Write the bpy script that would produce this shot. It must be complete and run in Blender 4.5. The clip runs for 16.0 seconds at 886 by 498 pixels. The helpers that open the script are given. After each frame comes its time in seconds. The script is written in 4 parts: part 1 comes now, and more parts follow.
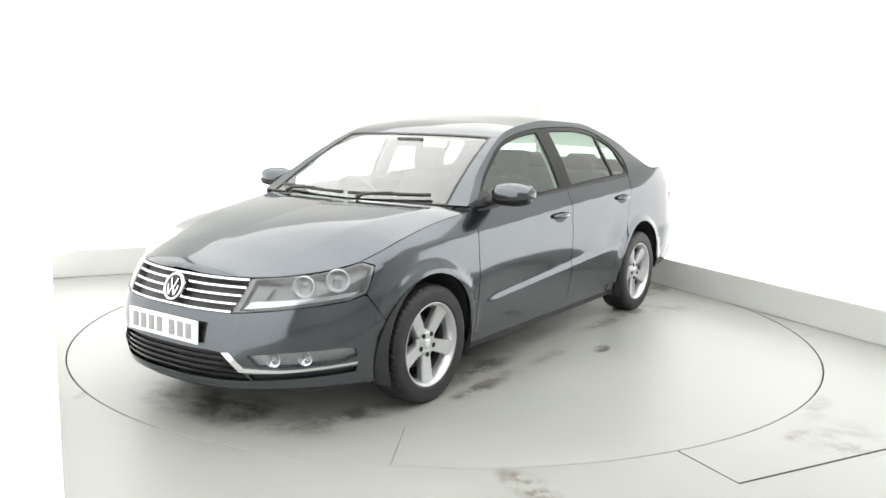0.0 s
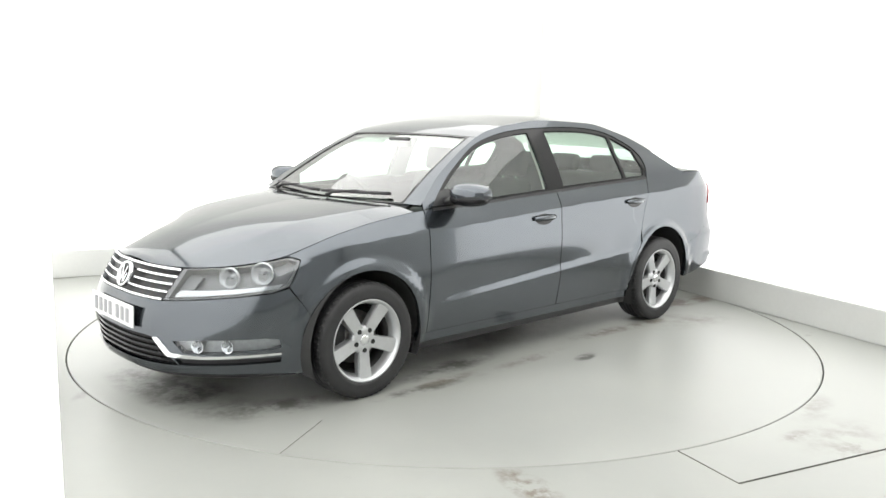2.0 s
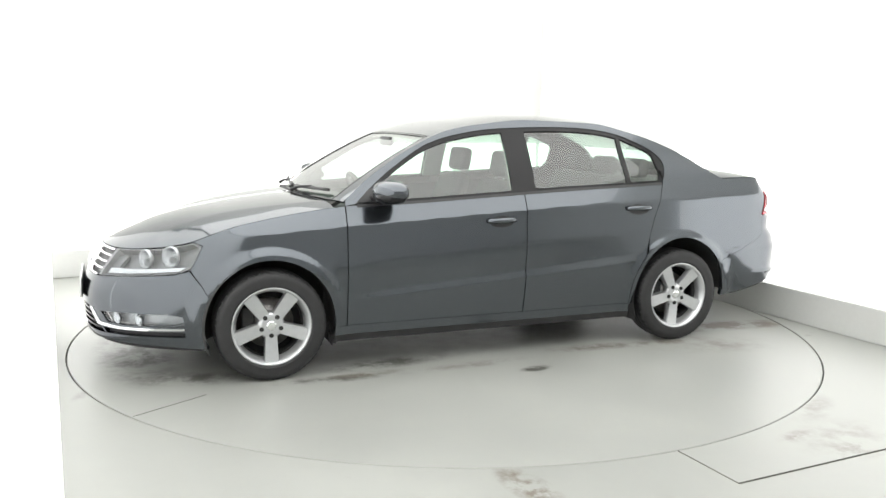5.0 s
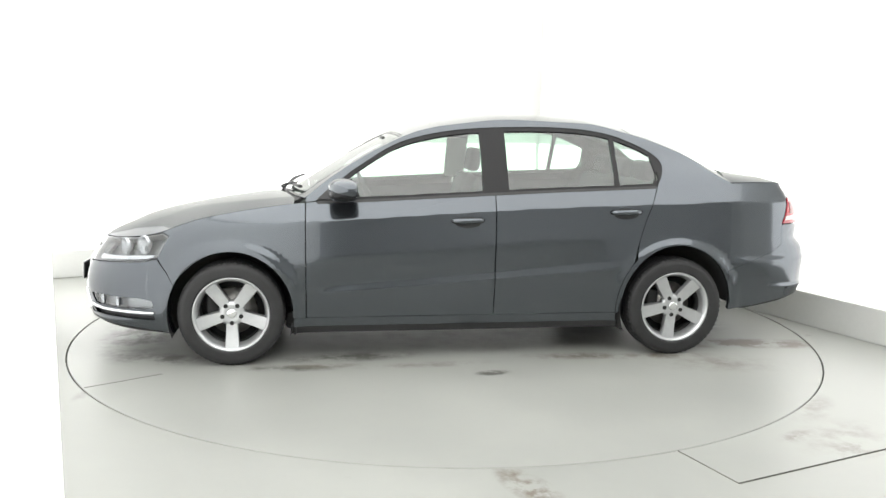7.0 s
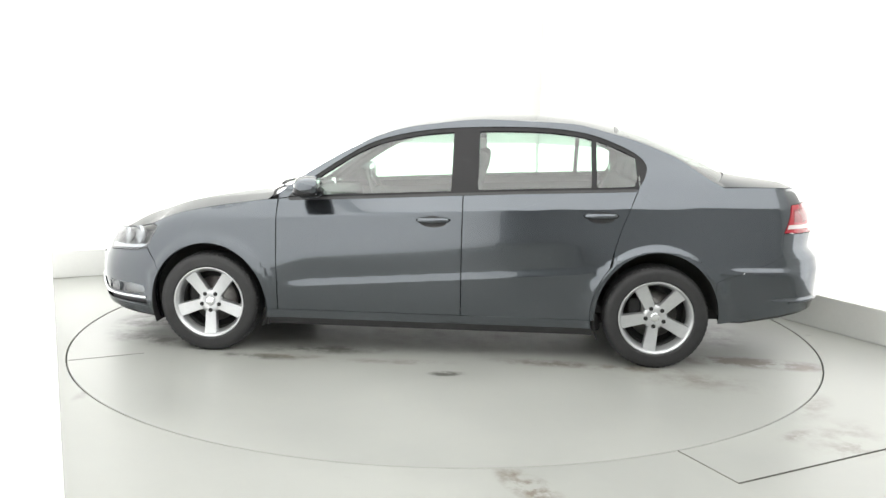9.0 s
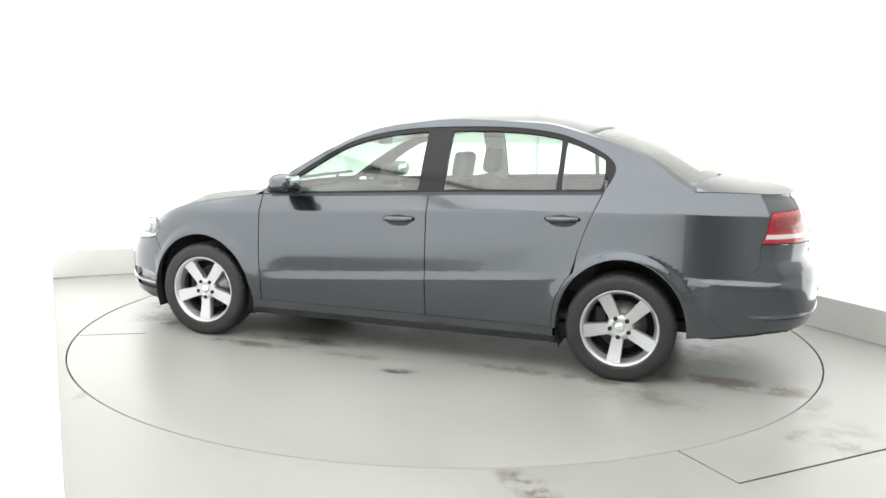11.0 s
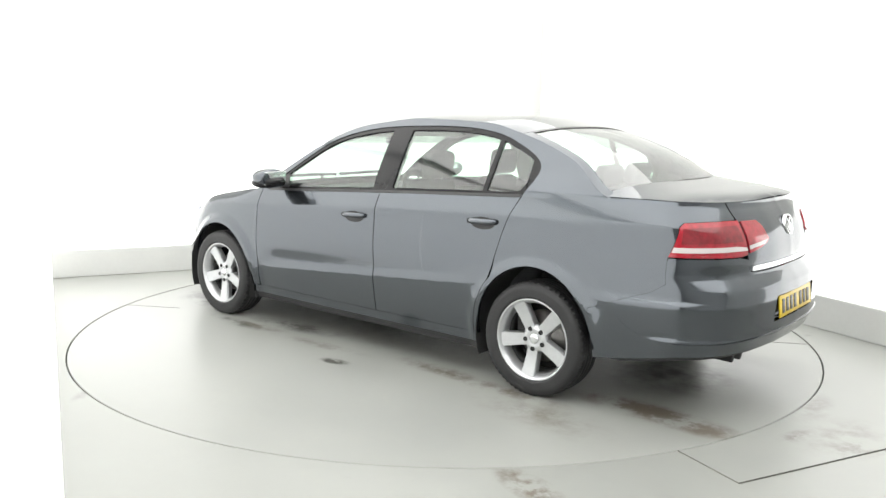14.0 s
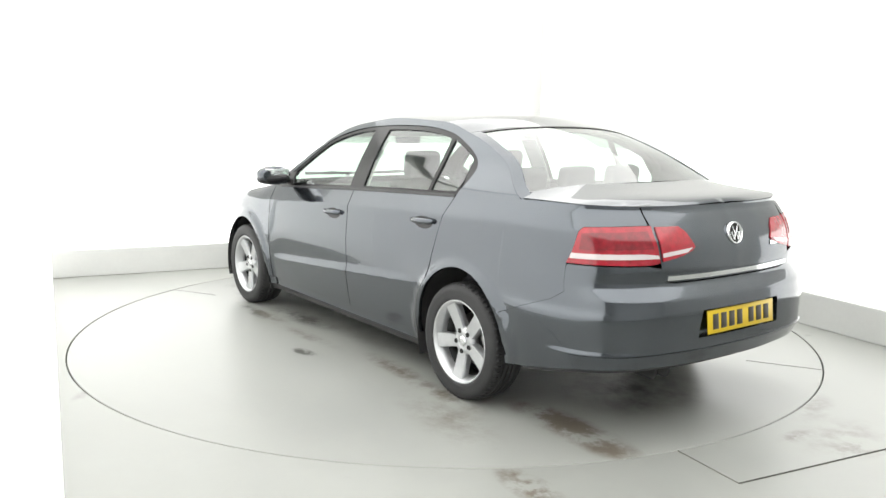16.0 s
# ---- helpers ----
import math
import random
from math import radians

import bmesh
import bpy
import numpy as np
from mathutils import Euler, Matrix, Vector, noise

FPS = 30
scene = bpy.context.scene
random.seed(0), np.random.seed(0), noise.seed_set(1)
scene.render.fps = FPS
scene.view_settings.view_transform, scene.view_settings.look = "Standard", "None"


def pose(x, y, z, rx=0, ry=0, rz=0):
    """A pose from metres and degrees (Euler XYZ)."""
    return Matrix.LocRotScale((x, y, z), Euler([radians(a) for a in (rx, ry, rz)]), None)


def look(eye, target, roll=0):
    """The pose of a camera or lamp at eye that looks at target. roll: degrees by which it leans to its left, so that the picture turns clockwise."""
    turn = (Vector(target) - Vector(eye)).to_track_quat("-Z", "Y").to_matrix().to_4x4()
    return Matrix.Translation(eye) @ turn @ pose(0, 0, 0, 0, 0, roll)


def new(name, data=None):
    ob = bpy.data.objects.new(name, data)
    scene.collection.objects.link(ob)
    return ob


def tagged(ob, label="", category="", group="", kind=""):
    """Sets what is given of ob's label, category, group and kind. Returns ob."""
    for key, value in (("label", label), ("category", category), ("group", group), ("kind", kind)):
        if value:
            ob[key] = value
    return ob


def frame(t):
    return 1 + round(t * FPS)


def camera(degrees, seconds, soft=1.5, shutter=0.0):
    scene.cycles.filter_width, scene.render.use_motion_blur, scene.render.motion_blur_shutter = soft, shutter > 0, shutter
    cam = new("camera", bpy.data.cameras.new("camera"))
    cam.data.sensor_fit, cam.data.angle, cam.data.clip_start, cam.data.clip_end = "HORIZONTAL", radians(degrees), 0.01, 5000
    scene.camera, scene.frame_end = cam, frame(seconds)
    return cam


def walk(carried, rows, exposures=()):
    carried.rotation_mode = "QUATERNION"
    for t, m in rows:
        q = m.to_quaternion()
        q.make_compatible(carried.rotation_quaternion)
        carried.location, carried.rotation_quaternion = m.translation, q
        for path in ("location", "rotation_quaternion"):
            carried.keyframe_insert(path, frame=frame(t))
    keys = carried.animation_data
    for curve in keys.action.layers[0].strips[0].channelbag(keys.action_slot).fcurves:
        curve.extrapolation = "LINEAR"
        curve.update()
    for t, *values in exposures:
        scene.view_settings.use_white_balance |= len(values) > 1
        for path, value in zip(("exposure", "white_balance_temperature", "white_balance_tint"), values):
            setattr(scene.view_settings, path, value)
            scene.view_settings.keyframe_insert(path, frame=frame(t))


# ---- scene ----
SECONDS = 16.0
cam = camera(56.70, SECONDS, soft=1.5)
EYE = (0.0, -5.730, 1.447)
AIM = (EYE[0] + math.sin(radians(-0.225)) * math.cos(radians(9.0)), EYE[1] + math.cos(radians(-0.225)) * math.cos(radians(9.0)), EYE[2] - math.sin(radians(9.0)))
CAM_POSE = look(EYE, AIM, 1.0)
walk(cam, [(0.0, CAM_POSE), (SECONDS, CAM_POSE)], exposures=[(0.0, 0.0), (SECONDS, 0.0)])

# turn of the table with the car on it, seconds and degrees
TURN = [(0, 234.9), (0.5, 233.22), (1, 230.4), (1.5, 226.99), (2, 223.32), (2.5, 219.82), (3, 216.29), (3.5, 212.9), (4, 209.39),
        (6.5, 192.28), (7, 188.88), (7.5, 185.38), (8, 181.95), (8.5, 178.75), (9, 175.55), (11.5, 158.32), (12, 154.76),
        (12.5, 151.27), (13, 147.85), (13.5, 144.52), (14, 140.92), (14.5, 137.51), (15, 133.87), (15.5, 130.58), (16, 126.9)]
CAR_OFF = (0.037, 0.025)   # car's middle on the table
TABLE_R = 2.467
ROOM_TURN = 26.0           # the room stands askew to the camera
U_LEFT, U_RIGHT, V_BACK, V_FRONT, ROOM_H = -2.54, 2.48, 2.76, -6.2, 3.1
SKIRT = 0.24
V_BAY, U_BAY = -5.0, -3.7  # unseen wider bay, added round the camera beyond the left wall's end

# ---- light ----
world = bpy.data.worlds.new("world")
scene.world = world
world.use_nodes = True
sky = world.node_tree.nodes.new("ShaderNodeTexSky")
sky.sky_type, sky.sun_disc, sky.sun_elevation = "NISHITA", False, radians(40)
world.node_tree.links.new(sky.outputs[0], world.node_tree.nodes["Background"].inputs[0])
world.node_tree.nodes["Background"].inputs[1].default_value = 0.08
ROOM = pose(0, 0, 0, 0, 0, ROOM_TURN)
LAMP_POWER = 49.0
# the last two lamps are added to brighten the unseen front zone
for lu, lv in ((-1.24, -1.39), (1.24, -1.39), (-1.24, 1.39), (1.24, 1.39), (-1.24, -4.17), (1.24, -4.17)):
    lamp = bpy.data.lights.new("ceiling_lamp", "AREA")
    lamp.shape, lamp.size, lamp.size_y, lamp.energy, lamp.color = "RECTANGLE", 2.48, 2.78, LAMP_POWER, (1.0, 0.995, 0.975)
    ob = new("ceiling_lamp", lamp)
    ob.matrix_world = ROOM @ pose(lu, lv, ROOM_H - 0.09)


# ---- materials ----
def nodes_of(name):
    m = bpy.data.materials.new(name)
    m.use_nodes = True
    return m, m.node_tree.nodes, m.node_tree.links, m.node_tree.nodes["Principled BSDF"]


def mat(name, color, rough=0.5, metal=0.0, vary=0.08, scale=6.0, fine=120.0, bump=0.0, coat=0.0, coat_rough=0.03, spec=0.5, edge_tint=1.0):
    """A plain surface with soft patches and fine grain."""
    m, n, l, b = nodes_of(name)
    co = n.new("ShaderNodeTexCoord")
    big, small = n.new("ShaderNodeTexNoise"), n.new("ShaderNodeTexNoise")
    big.inputs["Scale"].default_value, small.inputs["Scale"].default_value = scale, fine
    big.inputs["Detail"].default_value, small.inputs["Detail"].default_value = 4, 2
    for t in (big, small):
        l.new(co.outputs["Object"], t.inputs["Vector"])
    mixed = n.new("ShaderNodeMath")
    mixed.operation = "MULTIPLY_ADD"
    mixed.inputs[1].default_value = 0.35
    l.new(small.outputs[0], mixed.inputs[0])
    l.new(big.outputs[0], mixed.inputs[2])
    ramp = n.new("ShaderNodeValToRGB")
    ramp.color_ramp.elements[0].position, ramp.color_ramp.elements[1].position = 0.4, 0.95
    ramp.color_ramp.elements[0].color = (*[c * (1 - vary) for c in color], 1)
    ramp.color_ramp.elements[1].color = (*[min(1, c * (1 + vary)) for c in color], 1)
    l.new(mixed.outputs[0], ramp.inputs[0])
    l.new(ramp.outputs[0], b.inputs["Base Color"])
    b.inputs["Roughness"].default_value, b.inputs["Metallic"].default_value = rough, metal
    b.inputs["Coat Weight"].default_value, b.inputs["Coat Roughness"].default_value = coat, coat_rough
    b.inputs["Specular IOR Level"].default_value = spec
    b.inputs["Specular Tint"].default_value = (edge_tint, edge_tint, edge_tint, 1)
    b.inputs["Coat IOR"].default_value = 1.45
    if bump:
        bp = n.new("ShaderNodeBump")
        bp.inputs["Strength"].default_value, bp.inputs["Distance"].default_value = bump, 0.004
        l.new(small.outputs[0], bp.inputs["Height"])
        l.new(bp.outputs[0], b.inputs["Normal"])
    return m


def glow(name, color, strength):
    m, n, l, b = nodes_of(name)
    b.inputs["Base Color"].default_value = (*color, 1)
    b.inputs["Emission Color"].default_value = (*color, 1)
    b.inputs["Emission Strength"].default_value = strength
    b.inputs["Roughness"].default_value = 0.6
    return m


def pane(name, tint, gloss=1.0, rough=0.01, base=0.10):
    """Thin glass: tinted see-through with Fresnel gloss."""
    m, n, l, b = nodes_of(name)
    n.remove(b)
    clear, shine, mixed, tilt = n.new("ShaderNodeBsdfTransparent"), n.new("ShaderNodeBsdfGlossy"), n.new("ShaderNodeMixShader"), n.new("ShaderNodeLayerWeight")
    clear.inputs[0].default_value = (*tint, 1)
    shine.inputs["Roughness"].default_value = rough
    shine.inputs[0].default_value = (gloss, gloss, gloss, 1)
    tilt.inputs[0].default_value = 0.5
    power, share = n.new("ShaderNodeMath"), n.new("ShaderNodeMath")
    power.operation, share.operation = "POWER", "MULTIPLY_ADD"
    power.inputs[1].default_value, share.inputs[1].default_value, share.inputs[2].default_value = 4.5, 0.85, base
    l.new(tilt.outputs["Facing"], power.inputs[0])
    l.new(power.outputs[0], share.inputs[0])
    l.new(share.outputs[0], mixed.inputs[0])
    l.new(clear.outputs[0], mixed.inputs[1])
    l.new(shine.outputs[0], mixed.inputs[2])
    l.new(mixed.outputs[0], n["Material Output"].inputs[0])
    return m


def floor_mat(name, blots=()):
    """Pale painted floor with cloudy wear; blots are muddy and grey marks (x, y, reach along, reach across, turn,
    depth).
    """
    m, n, l, b = nodes_of(name)
    co = n.new("ShaderNodeTexCoord")

    def tex(scale, detail=5.0, rough=0.55):
        t = n.new("ShaderNodeTexNoise")
        t.inputs["Scale"].default_value, t.inputs["Detail"].default_value, t.inputs["Roughness"].default_value = scale, detail, rough
        l.new(co.outputs["Object"], t.inputs["Vector"])
        return t

    def ramp(src, a, z, ca, cz):
        r = n.new("ShaderNodeValToRGB")
        r.color_ramp.elements[0].position, r.color_ramp.elements[1].position = a, z
        r.color_ramp.elements[0].color, r.color_ramp.elements[1].color = (*ca, 1), (*cz, 1)
        l.new(src, r.inputs[0])
        return r

    def calc(op, a, c, clamp=False):
        k = n.new("ShaderNodeMath")
        k.operation, k.use_clamp = op, clamp
        for i, v in enumerate((a, c)):
            if isinstance(v, (int, float)):
                k.inputs[i].default_value = v
            else:
                l.new(v, k.inputs[i])
        return k.outputs[0]

    cloud, grain = tex(0.9), tex(9.0, 6.0, 0.7)
    base = ramp(cloud.outputs[0], 0.3, 0.72, (0.246, 0.252, 0.236), (0.304, 0.311, 0.290))
    color = base.outputs[0]
    specks = ramp(grain.outputs[0], 0.62, 0.80, (0, 0, 0), (1, 1, 1))
    speck_amount = calc("MULTIPLY", specks.outputs[0], 0.22)
    def blend(color, fac, to):
        mx = n.new("ShaderNodeMix")
        mx.data_type = "RGBA"
        l.new(fac, mx.inputs[0])
        l.new(color, mx.inputs[6])
        mx.inputs[7].default_value = (*to, 1)
        return mx.outputs[2]
    color = blend(color, speck_amount, (0.20, 0.19, 0.165))
    ragged = tex(5.5, 7.0, 0.7)
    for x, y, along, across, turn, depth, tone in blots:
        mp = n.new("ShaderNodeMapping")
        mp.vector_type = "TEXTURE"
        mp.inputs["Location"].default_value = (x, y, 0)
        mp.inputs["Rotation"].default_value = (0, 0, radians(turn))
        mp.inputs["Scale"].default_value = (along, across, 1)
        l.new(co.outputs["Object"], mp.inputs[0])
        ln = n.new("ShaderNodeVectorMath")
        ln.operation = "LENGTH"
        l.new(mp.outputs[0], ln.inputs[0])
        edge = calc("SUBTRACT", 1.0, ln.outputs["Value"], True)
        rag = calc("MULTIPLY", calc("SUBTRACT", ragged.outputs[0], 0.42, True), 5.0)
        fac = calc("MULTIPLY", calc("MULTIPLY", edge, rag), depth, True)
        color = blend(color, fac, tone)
    l.new(color, b.inputs["Base Color"])
    rg = ramp(cloud.outputs[0], 0.3, 0.7, (0.30,) * 3, (0.44,) * 3)
    l.new(rg.outputs[0], b.inputs["Roughness"])
    bp = n.new("ShaderNodeBump")
    bp.inputs["Strength"].default_value, bp.inputs["Distance"].default_value = 0.12, 0.003
    l.new(grain.outputs[0], bp.inputs["Height"])
    l.new(bp.outputs[0], b.inputs["Normal"])
    return m


MUD, GREY_MARK, TRAIL = (0.105, 0.09, 0.068), (0.065, 0.065, 0.056), (0.120, 0.100, 0.078)
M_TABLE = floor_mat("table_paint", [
    (-1.93, 0.70, 0.52, 0.15, -4, 2.6, TRAIL), (-2.18, 0.74, 0.22, 0.12, -8, 1.8, TRAIL), (-1.72, 0.0, 0.42, 0.50, 10, 1.3, GREY_MARK), (-0.11, 1.17, 0.13, 0.055, 8, 3.0, GREY_MARK),
    (2.08, 0.15, 0.26, 0.72, 6, 1.9, GREY_MARK), (1.80, 0.72, 0.36, 0.14, -12, 1.8, GREY_MARK), (1.10, 0.98, 0.36, 0.07, -4, 1.6, GREY_MARK), (0.70, 0.78, 0.50, 0.12, 4, 1.8, GREY_MARK),
    # the widest grey mark darkens the table faintly under the car's middle
    (0.86, 0.95, 0.30, 0.06, 3, 1.4, MUD), (0.25, 0.98, 0.50, 0.07, 3, 0.9, MUD), (-0.70, 0.88, 0.42, 0.09, -4, 1.8, MUD), (-1.20, 0.92, 0.42, 0.09, 0, 1.6, MUD), (0.0, 0.3, 1.5, 0.6, 0, 0.6, GREY_MARK),
    (-1.50, 1.10, 0.50, 0.22, -10, 0.7, MUD)])
M_FLOOR = floor_mat("floor_paint", [(-0.84, -2.53, 0.10, 0.26, 4, 3.0, TRAIL), (0.80, -2.66, 0.36, 0.22, 15, 0.6, MUD), (0.74, -2.80, 0.18, 0.10, 0, 1.4, MUD), (1.0, -2.30, 0.30, 0.12, 30, 0.8, MUD),
                                    (0.60, -2.56, 0.16, 0.06, 10, 1.2, MUD), (2.25, -1.23, 0.10, 0.03, 20, 2.5, GREY_MARK), (-2.37, -0.60, 0.20, 0.05, 60, 0.9, GREY_MARK)])
M_SEAM = mat("dark_joint", (0.06, 0.058, 0.05), 0.8, vary=0.5, scale=3)
M_JOINT = mat("grey_joint", (0.13, 0.13, 0.115), 0.8, vary=0.4, scale=5)
M_WALL = mat("white_wall_paint", (0.70, 0.705, 0.69), 0.6, vary=0.015, scale=0.7, fine=60, bump=0.03)
M_SKIRT = mat("grey_white_skirting", (0.54, 0.545, 0.53), 0.45, vary=0.05, scale=1.5, fine=40, bump=0.05)
M_CEIL = mat("white_ceiling_paint", (0.82, 0.82, 0.81), 0.7, vary=0.02, scale=1.0)
# tone of the unseen walls, kept dim to darken the car's reflections
M_UNSEEN = mat("unseen_wall_grey", (0.50, 0.51, 0.51), 0.7, vary=0.06, scale=1.0)
M_BOX = glow("wall_light_diffuser", (1.0, 1.0, 0.985), 1.8)
# added glow that whitens the left wall and lights the car's side
M_LEFT_GLOW = glow("added_left_wall_glow", (1.0, 1.0, 0.985), 1.0)


# ---- small helpers ----
def curve(points):
    """A smooth function through a few points (monotone cubic)."""
    p = sorted(points)
    x, y = np.array([a for a, _ in p], float), np.array([b for _, b in p], float)
    h, d = np.diff(x), np.diff(y) / np.diff(x)
    m = np.concatenate([[d[0]], np.where(d[1:] * d[:-1] > 0, 2 * d[1:] * d[:-1] / np.where(d[1:] + d[:-1] == 0, 1, d[1:] + d[:-1]), 0), [d[-1]]])

    def at(v):
        v = np.clip(np.asarray(v, float), x[0], x[-1])
        i = np.clip(np.searchsorted(x, v) - 1, 0, len(h) - 1)
        t = (v - x[i]) / h[i]
        return (2 * t**3 - 3 * t**2 + 1) * y[i] + (t**3 - 2 * t**2 + t) * h[i] * m[i] + (3 * t**2 - 2 * t**3) * y[i + 1] + (t**3 - t**2) * h[i] * m[i + 1]
    return at


def smooth(v, a, b):
    t = np.clip((np.asarray(v, float) - a) / (b - a), 0, 1)
    return t * t * (3 - 2 * t)


def spline(points, steps=12):
    """Catmull-Rom line through a few points."""
    p = [np.array(a, float) for a in points]
    p = [2 * p[0] - p[1]] + p + [2 * p[-1] - p[-2]]
    out = []
    for i in range(1, len(p) - 2):
        for k in range(steps):
            t = k / steps
            out.append(0.5 * (2 * p[i] + (p[i + 1] - p[i - 1]) * t + (2 * p[i - 1] - 5 * p[i] + 4 * p[i + 1] - p[i + 2]) * t * t + (3 * p[i] - p[i - 1] - 3 * p[i + 1] + p[i + 2]) * t**3))
    out.append(p[-2])
    return np.array(out)


def part(name, bm, material, parent=None, label="", m=None, flat=False):
    """Links a bmesh as one mesh object under a thing or a part."""
    me = bpy.data.meshes.new(name)
    bmesh.ops.recalc_face_normals(bm, faces=bm.faces)
    bm.to_mesh(me)
    bm.free()
    for p in me.polygons:
        p.use_smooth = not flat
    me.materials.append(material)
    ob = new(name, me)
    ob.parent = parent
    if m is not None:
        ob.matrix_basis = m
    return tagged(ob, label=label)


def box(size, at=(0, 0, 0), bevel=0.0, seg=2, taper=None, bm=None, m=None):
    """A box with rounded edges; taper(v) may move its corners first."""
    bm = bm or bmesh.new()
    tmp = bmesh.new()
    bmesh.ops.create_cube(tmp, size=1)
    for v in tmp.verts:
        v.co = Vector([v.co[i] * size[i] for i in range(3)])
        if taper:
            v.co = Vector(taper(v.co))
    if bevel:
        bmesh.ops.bevel(tmp, geom=tmp.edges[:], offset=bevel, segments=seg, profile=0.5, affect="EDGES")
    bmesh.ops.transform(tmp, matrix=Matrix.Translation(at) @ (m or Matrix()), verts=tmp.verts)
    me = bpy.data.meshes.new("tmp")
    tmp.to_mesh(me)
    tmp.free()
    bm.from_mesh(me)
    bpy.data.meshes.remove(me)
    return bm


def lathe(profile, steps=64, axis="Y", closed=True):
    """Turns a profile of (radius, along) round an axis."""
    bm = bmesh.new()
    rings = []
    for k in range(steps):
        a = 2 * math.pi * k / steps
        c, s = math.cos(a), math.sin(a)
        rings.append([bm.verts.new((r * c, y, r * s) if axis == "Y" else (r * c, r * s, y)) for r, y in profile])
    for k in range(steps):
        a, b = rings[k], rings[(k + 1) % steps]
        for i in range(len(profile) - 1):
            bm.faces.new((a[i], a[i + 1], b[i + 1], b[i]))
    bmesh.ops.remove_doubles(bm, verts=bm.verts, dist=1e-5)
    return bm


def tube(points, radius, steps=10, bm=None, flat=1.0):
    """A round bar along a line."""
    bm = bm or bmesh.new()
    p = [Vector(a) for a in points]
    rings = []
    for i, a in enumerate(p):
        d = (p[min(i + 1, len(p) - 1)] - p[max(i - 1, 0)]).normalized()
        side = d.cross(Vector((0, 0, 1)))
        side = side.normalized() if side.length > 1e-4 else Vector((1, 0, 0))
        up = side.cross(d)
        r = radius[i] if isinstance(radius, (list, tuple)) else radius
        rings.append([bm.verts.new(a + side * math.cos(2 * math.pi * k / steps) * r + up * math.sin(2 * math.pi * k / steps) * r * flat) for k in range(steps)])
    for a, b in zip(rings, rings[1:]):
        for k in range(steps):
            bm.faces.new((a[k], a[(k + 1) % steps], b[(k + 1) % steps], b[k]))
    bm.faces.new(rings[0][::-1])
    bm.faces.new(rings[-1])
    return bm


# ---- the room ----
def slab(name, size, at, material, label, bevel=0.0):
    ob = part(name, box(size, bevel=bevel), material, None, label, ROOM @ pose(*at), flat=True)
    return tagged(ob, kind="structure")


def room():
    wide, deep = U_RIGHT - U_LEFT, V_BACK - V_FRONT
    mid_u, mid_v = (U_RIGHT + U_LEFT) / 2, (V_BACK + V_FRONT) / 2
    slab("wall_back", (wide + 0.4, 0.2, ROOM_H), (mid_u, V_BACK + 0.1, ROOM_H / 2), M_WALL, "smooth white painted studio back wall")
    slab("wall_side", (0.2, deep, ROOM_H), (U_RIGHT + 0.1, mid_v, ROOM_H / 2), M_WALL, "smooth white painted studio side wall")
    slab("wall_side", (0.2, V_BACK - V_BAY, ROOM_H), (U_LEFT - 0.1, (V_BACK + V_BAY) / 2, ROOM_H / 2), M_WALL, "white painted studio wall beside the turntable")
    # unseen bay, added for camera room and a darker reflection in the car
    slab("added_bay_wall", (U_LEFT - 0.2 - U_BAY, 0.2, ROOM_H), ((U_LEFT - 0.2 + U_BAY) / 2, V_BAY + 0.1, ROOM_H / 2), M_UNSEEN, "unseen grey-white return wall of the added bay")
    slab("added_bay_wall", (0.2, V_BAY + 0.2 - V_FRONT, ROOM_H), (U_BAY - 0.1, (V_BAY + 0.2 + V_FRONT) / 2, ROOM_H / 2), M_UNSEEN, "unseen grey-white side wall of the added bay")
    slab("added_bay_wall", (U_LEFT - U_BAY, 0.2, ROOM_H), ((U_LEFT + U_BAY) / 2 - 0.2, V_FRONT - 0.1, ROOM_H / 2), M_UNSEEN, "unseen grey-white end wall of the added bay")
    slab("added_bay_ceiling", (U_LEFT - U_BAY, V_BAY + 0.2 - V_FRONT + 0.2, 0.15), ((U_LEFT + U_BAY) / 2 - 0.2, (V_BAY + V_FRONT) / 2, ROOM_H + 0.075), M_CEIL, "unseen white ceiling of the added bay")
    slab("wall_front", (wide + 0.4, 0.2, ROOM_H), (mid_u, V_FRONT - 0.1, ROOM_H / 2), M_UNSEEN, "unseen grey-white front wall behind the camera")
    slab("ceiling", (wide + 0.4, deep + 0.4, 0.15), (mid_u, mid_v, ROOM_H + 0.075), M_CEIL, "white painted studio ceiling")
    t = 0.03
    slab("baseboard", (wide, t, SKIRT), (mid_u, V_BACK - t / 2, SKIRT / 2), M_SKIRT, "scuffed pale grey skirting board along the wall", 0.006)
    run = V_BACK - t - V_FRONT
    slab("baseboard", (t, run, SKIRT), (U_RIGHT - t / 2, V_FRONT + run / 2, SKIRT / 2), M_SKIRT, "scuffed pale grey skirting board along the wall", 0.006)
    # lit diffuser panels above the skirting; the left wall's are an added full-height glow
    ph = 0.95
    for k in range(3):
        w = (wide - 0.1) / 3
        ob = part("wall_glow_panel", box((w - 0.004, 0.02, ph), bevel=0.004), M_BOX, None, "glowing white panel on the wall", ROOM @ pose(U_LEFT + 0.05 + w * (k + 0.5), V_BACK - 0.01, SKIRT + 0.004 + ph / 2), flat=True)
        tagged(ob, kind="structure")
    for u, low, high, front, count, mt in ((U_RIGHT - 0.01, SKIRT + 0.004, SKIRT + ph, -2.77, 3, M_BOX), (U_LEFT + 0.01, 0.004, ROOM_H - 0.2, V_BAY + 0.02, 5, M_LEFT_GLOW)):
        for k in range(count):
            w = (V_BACK - 0.03 - front) / count
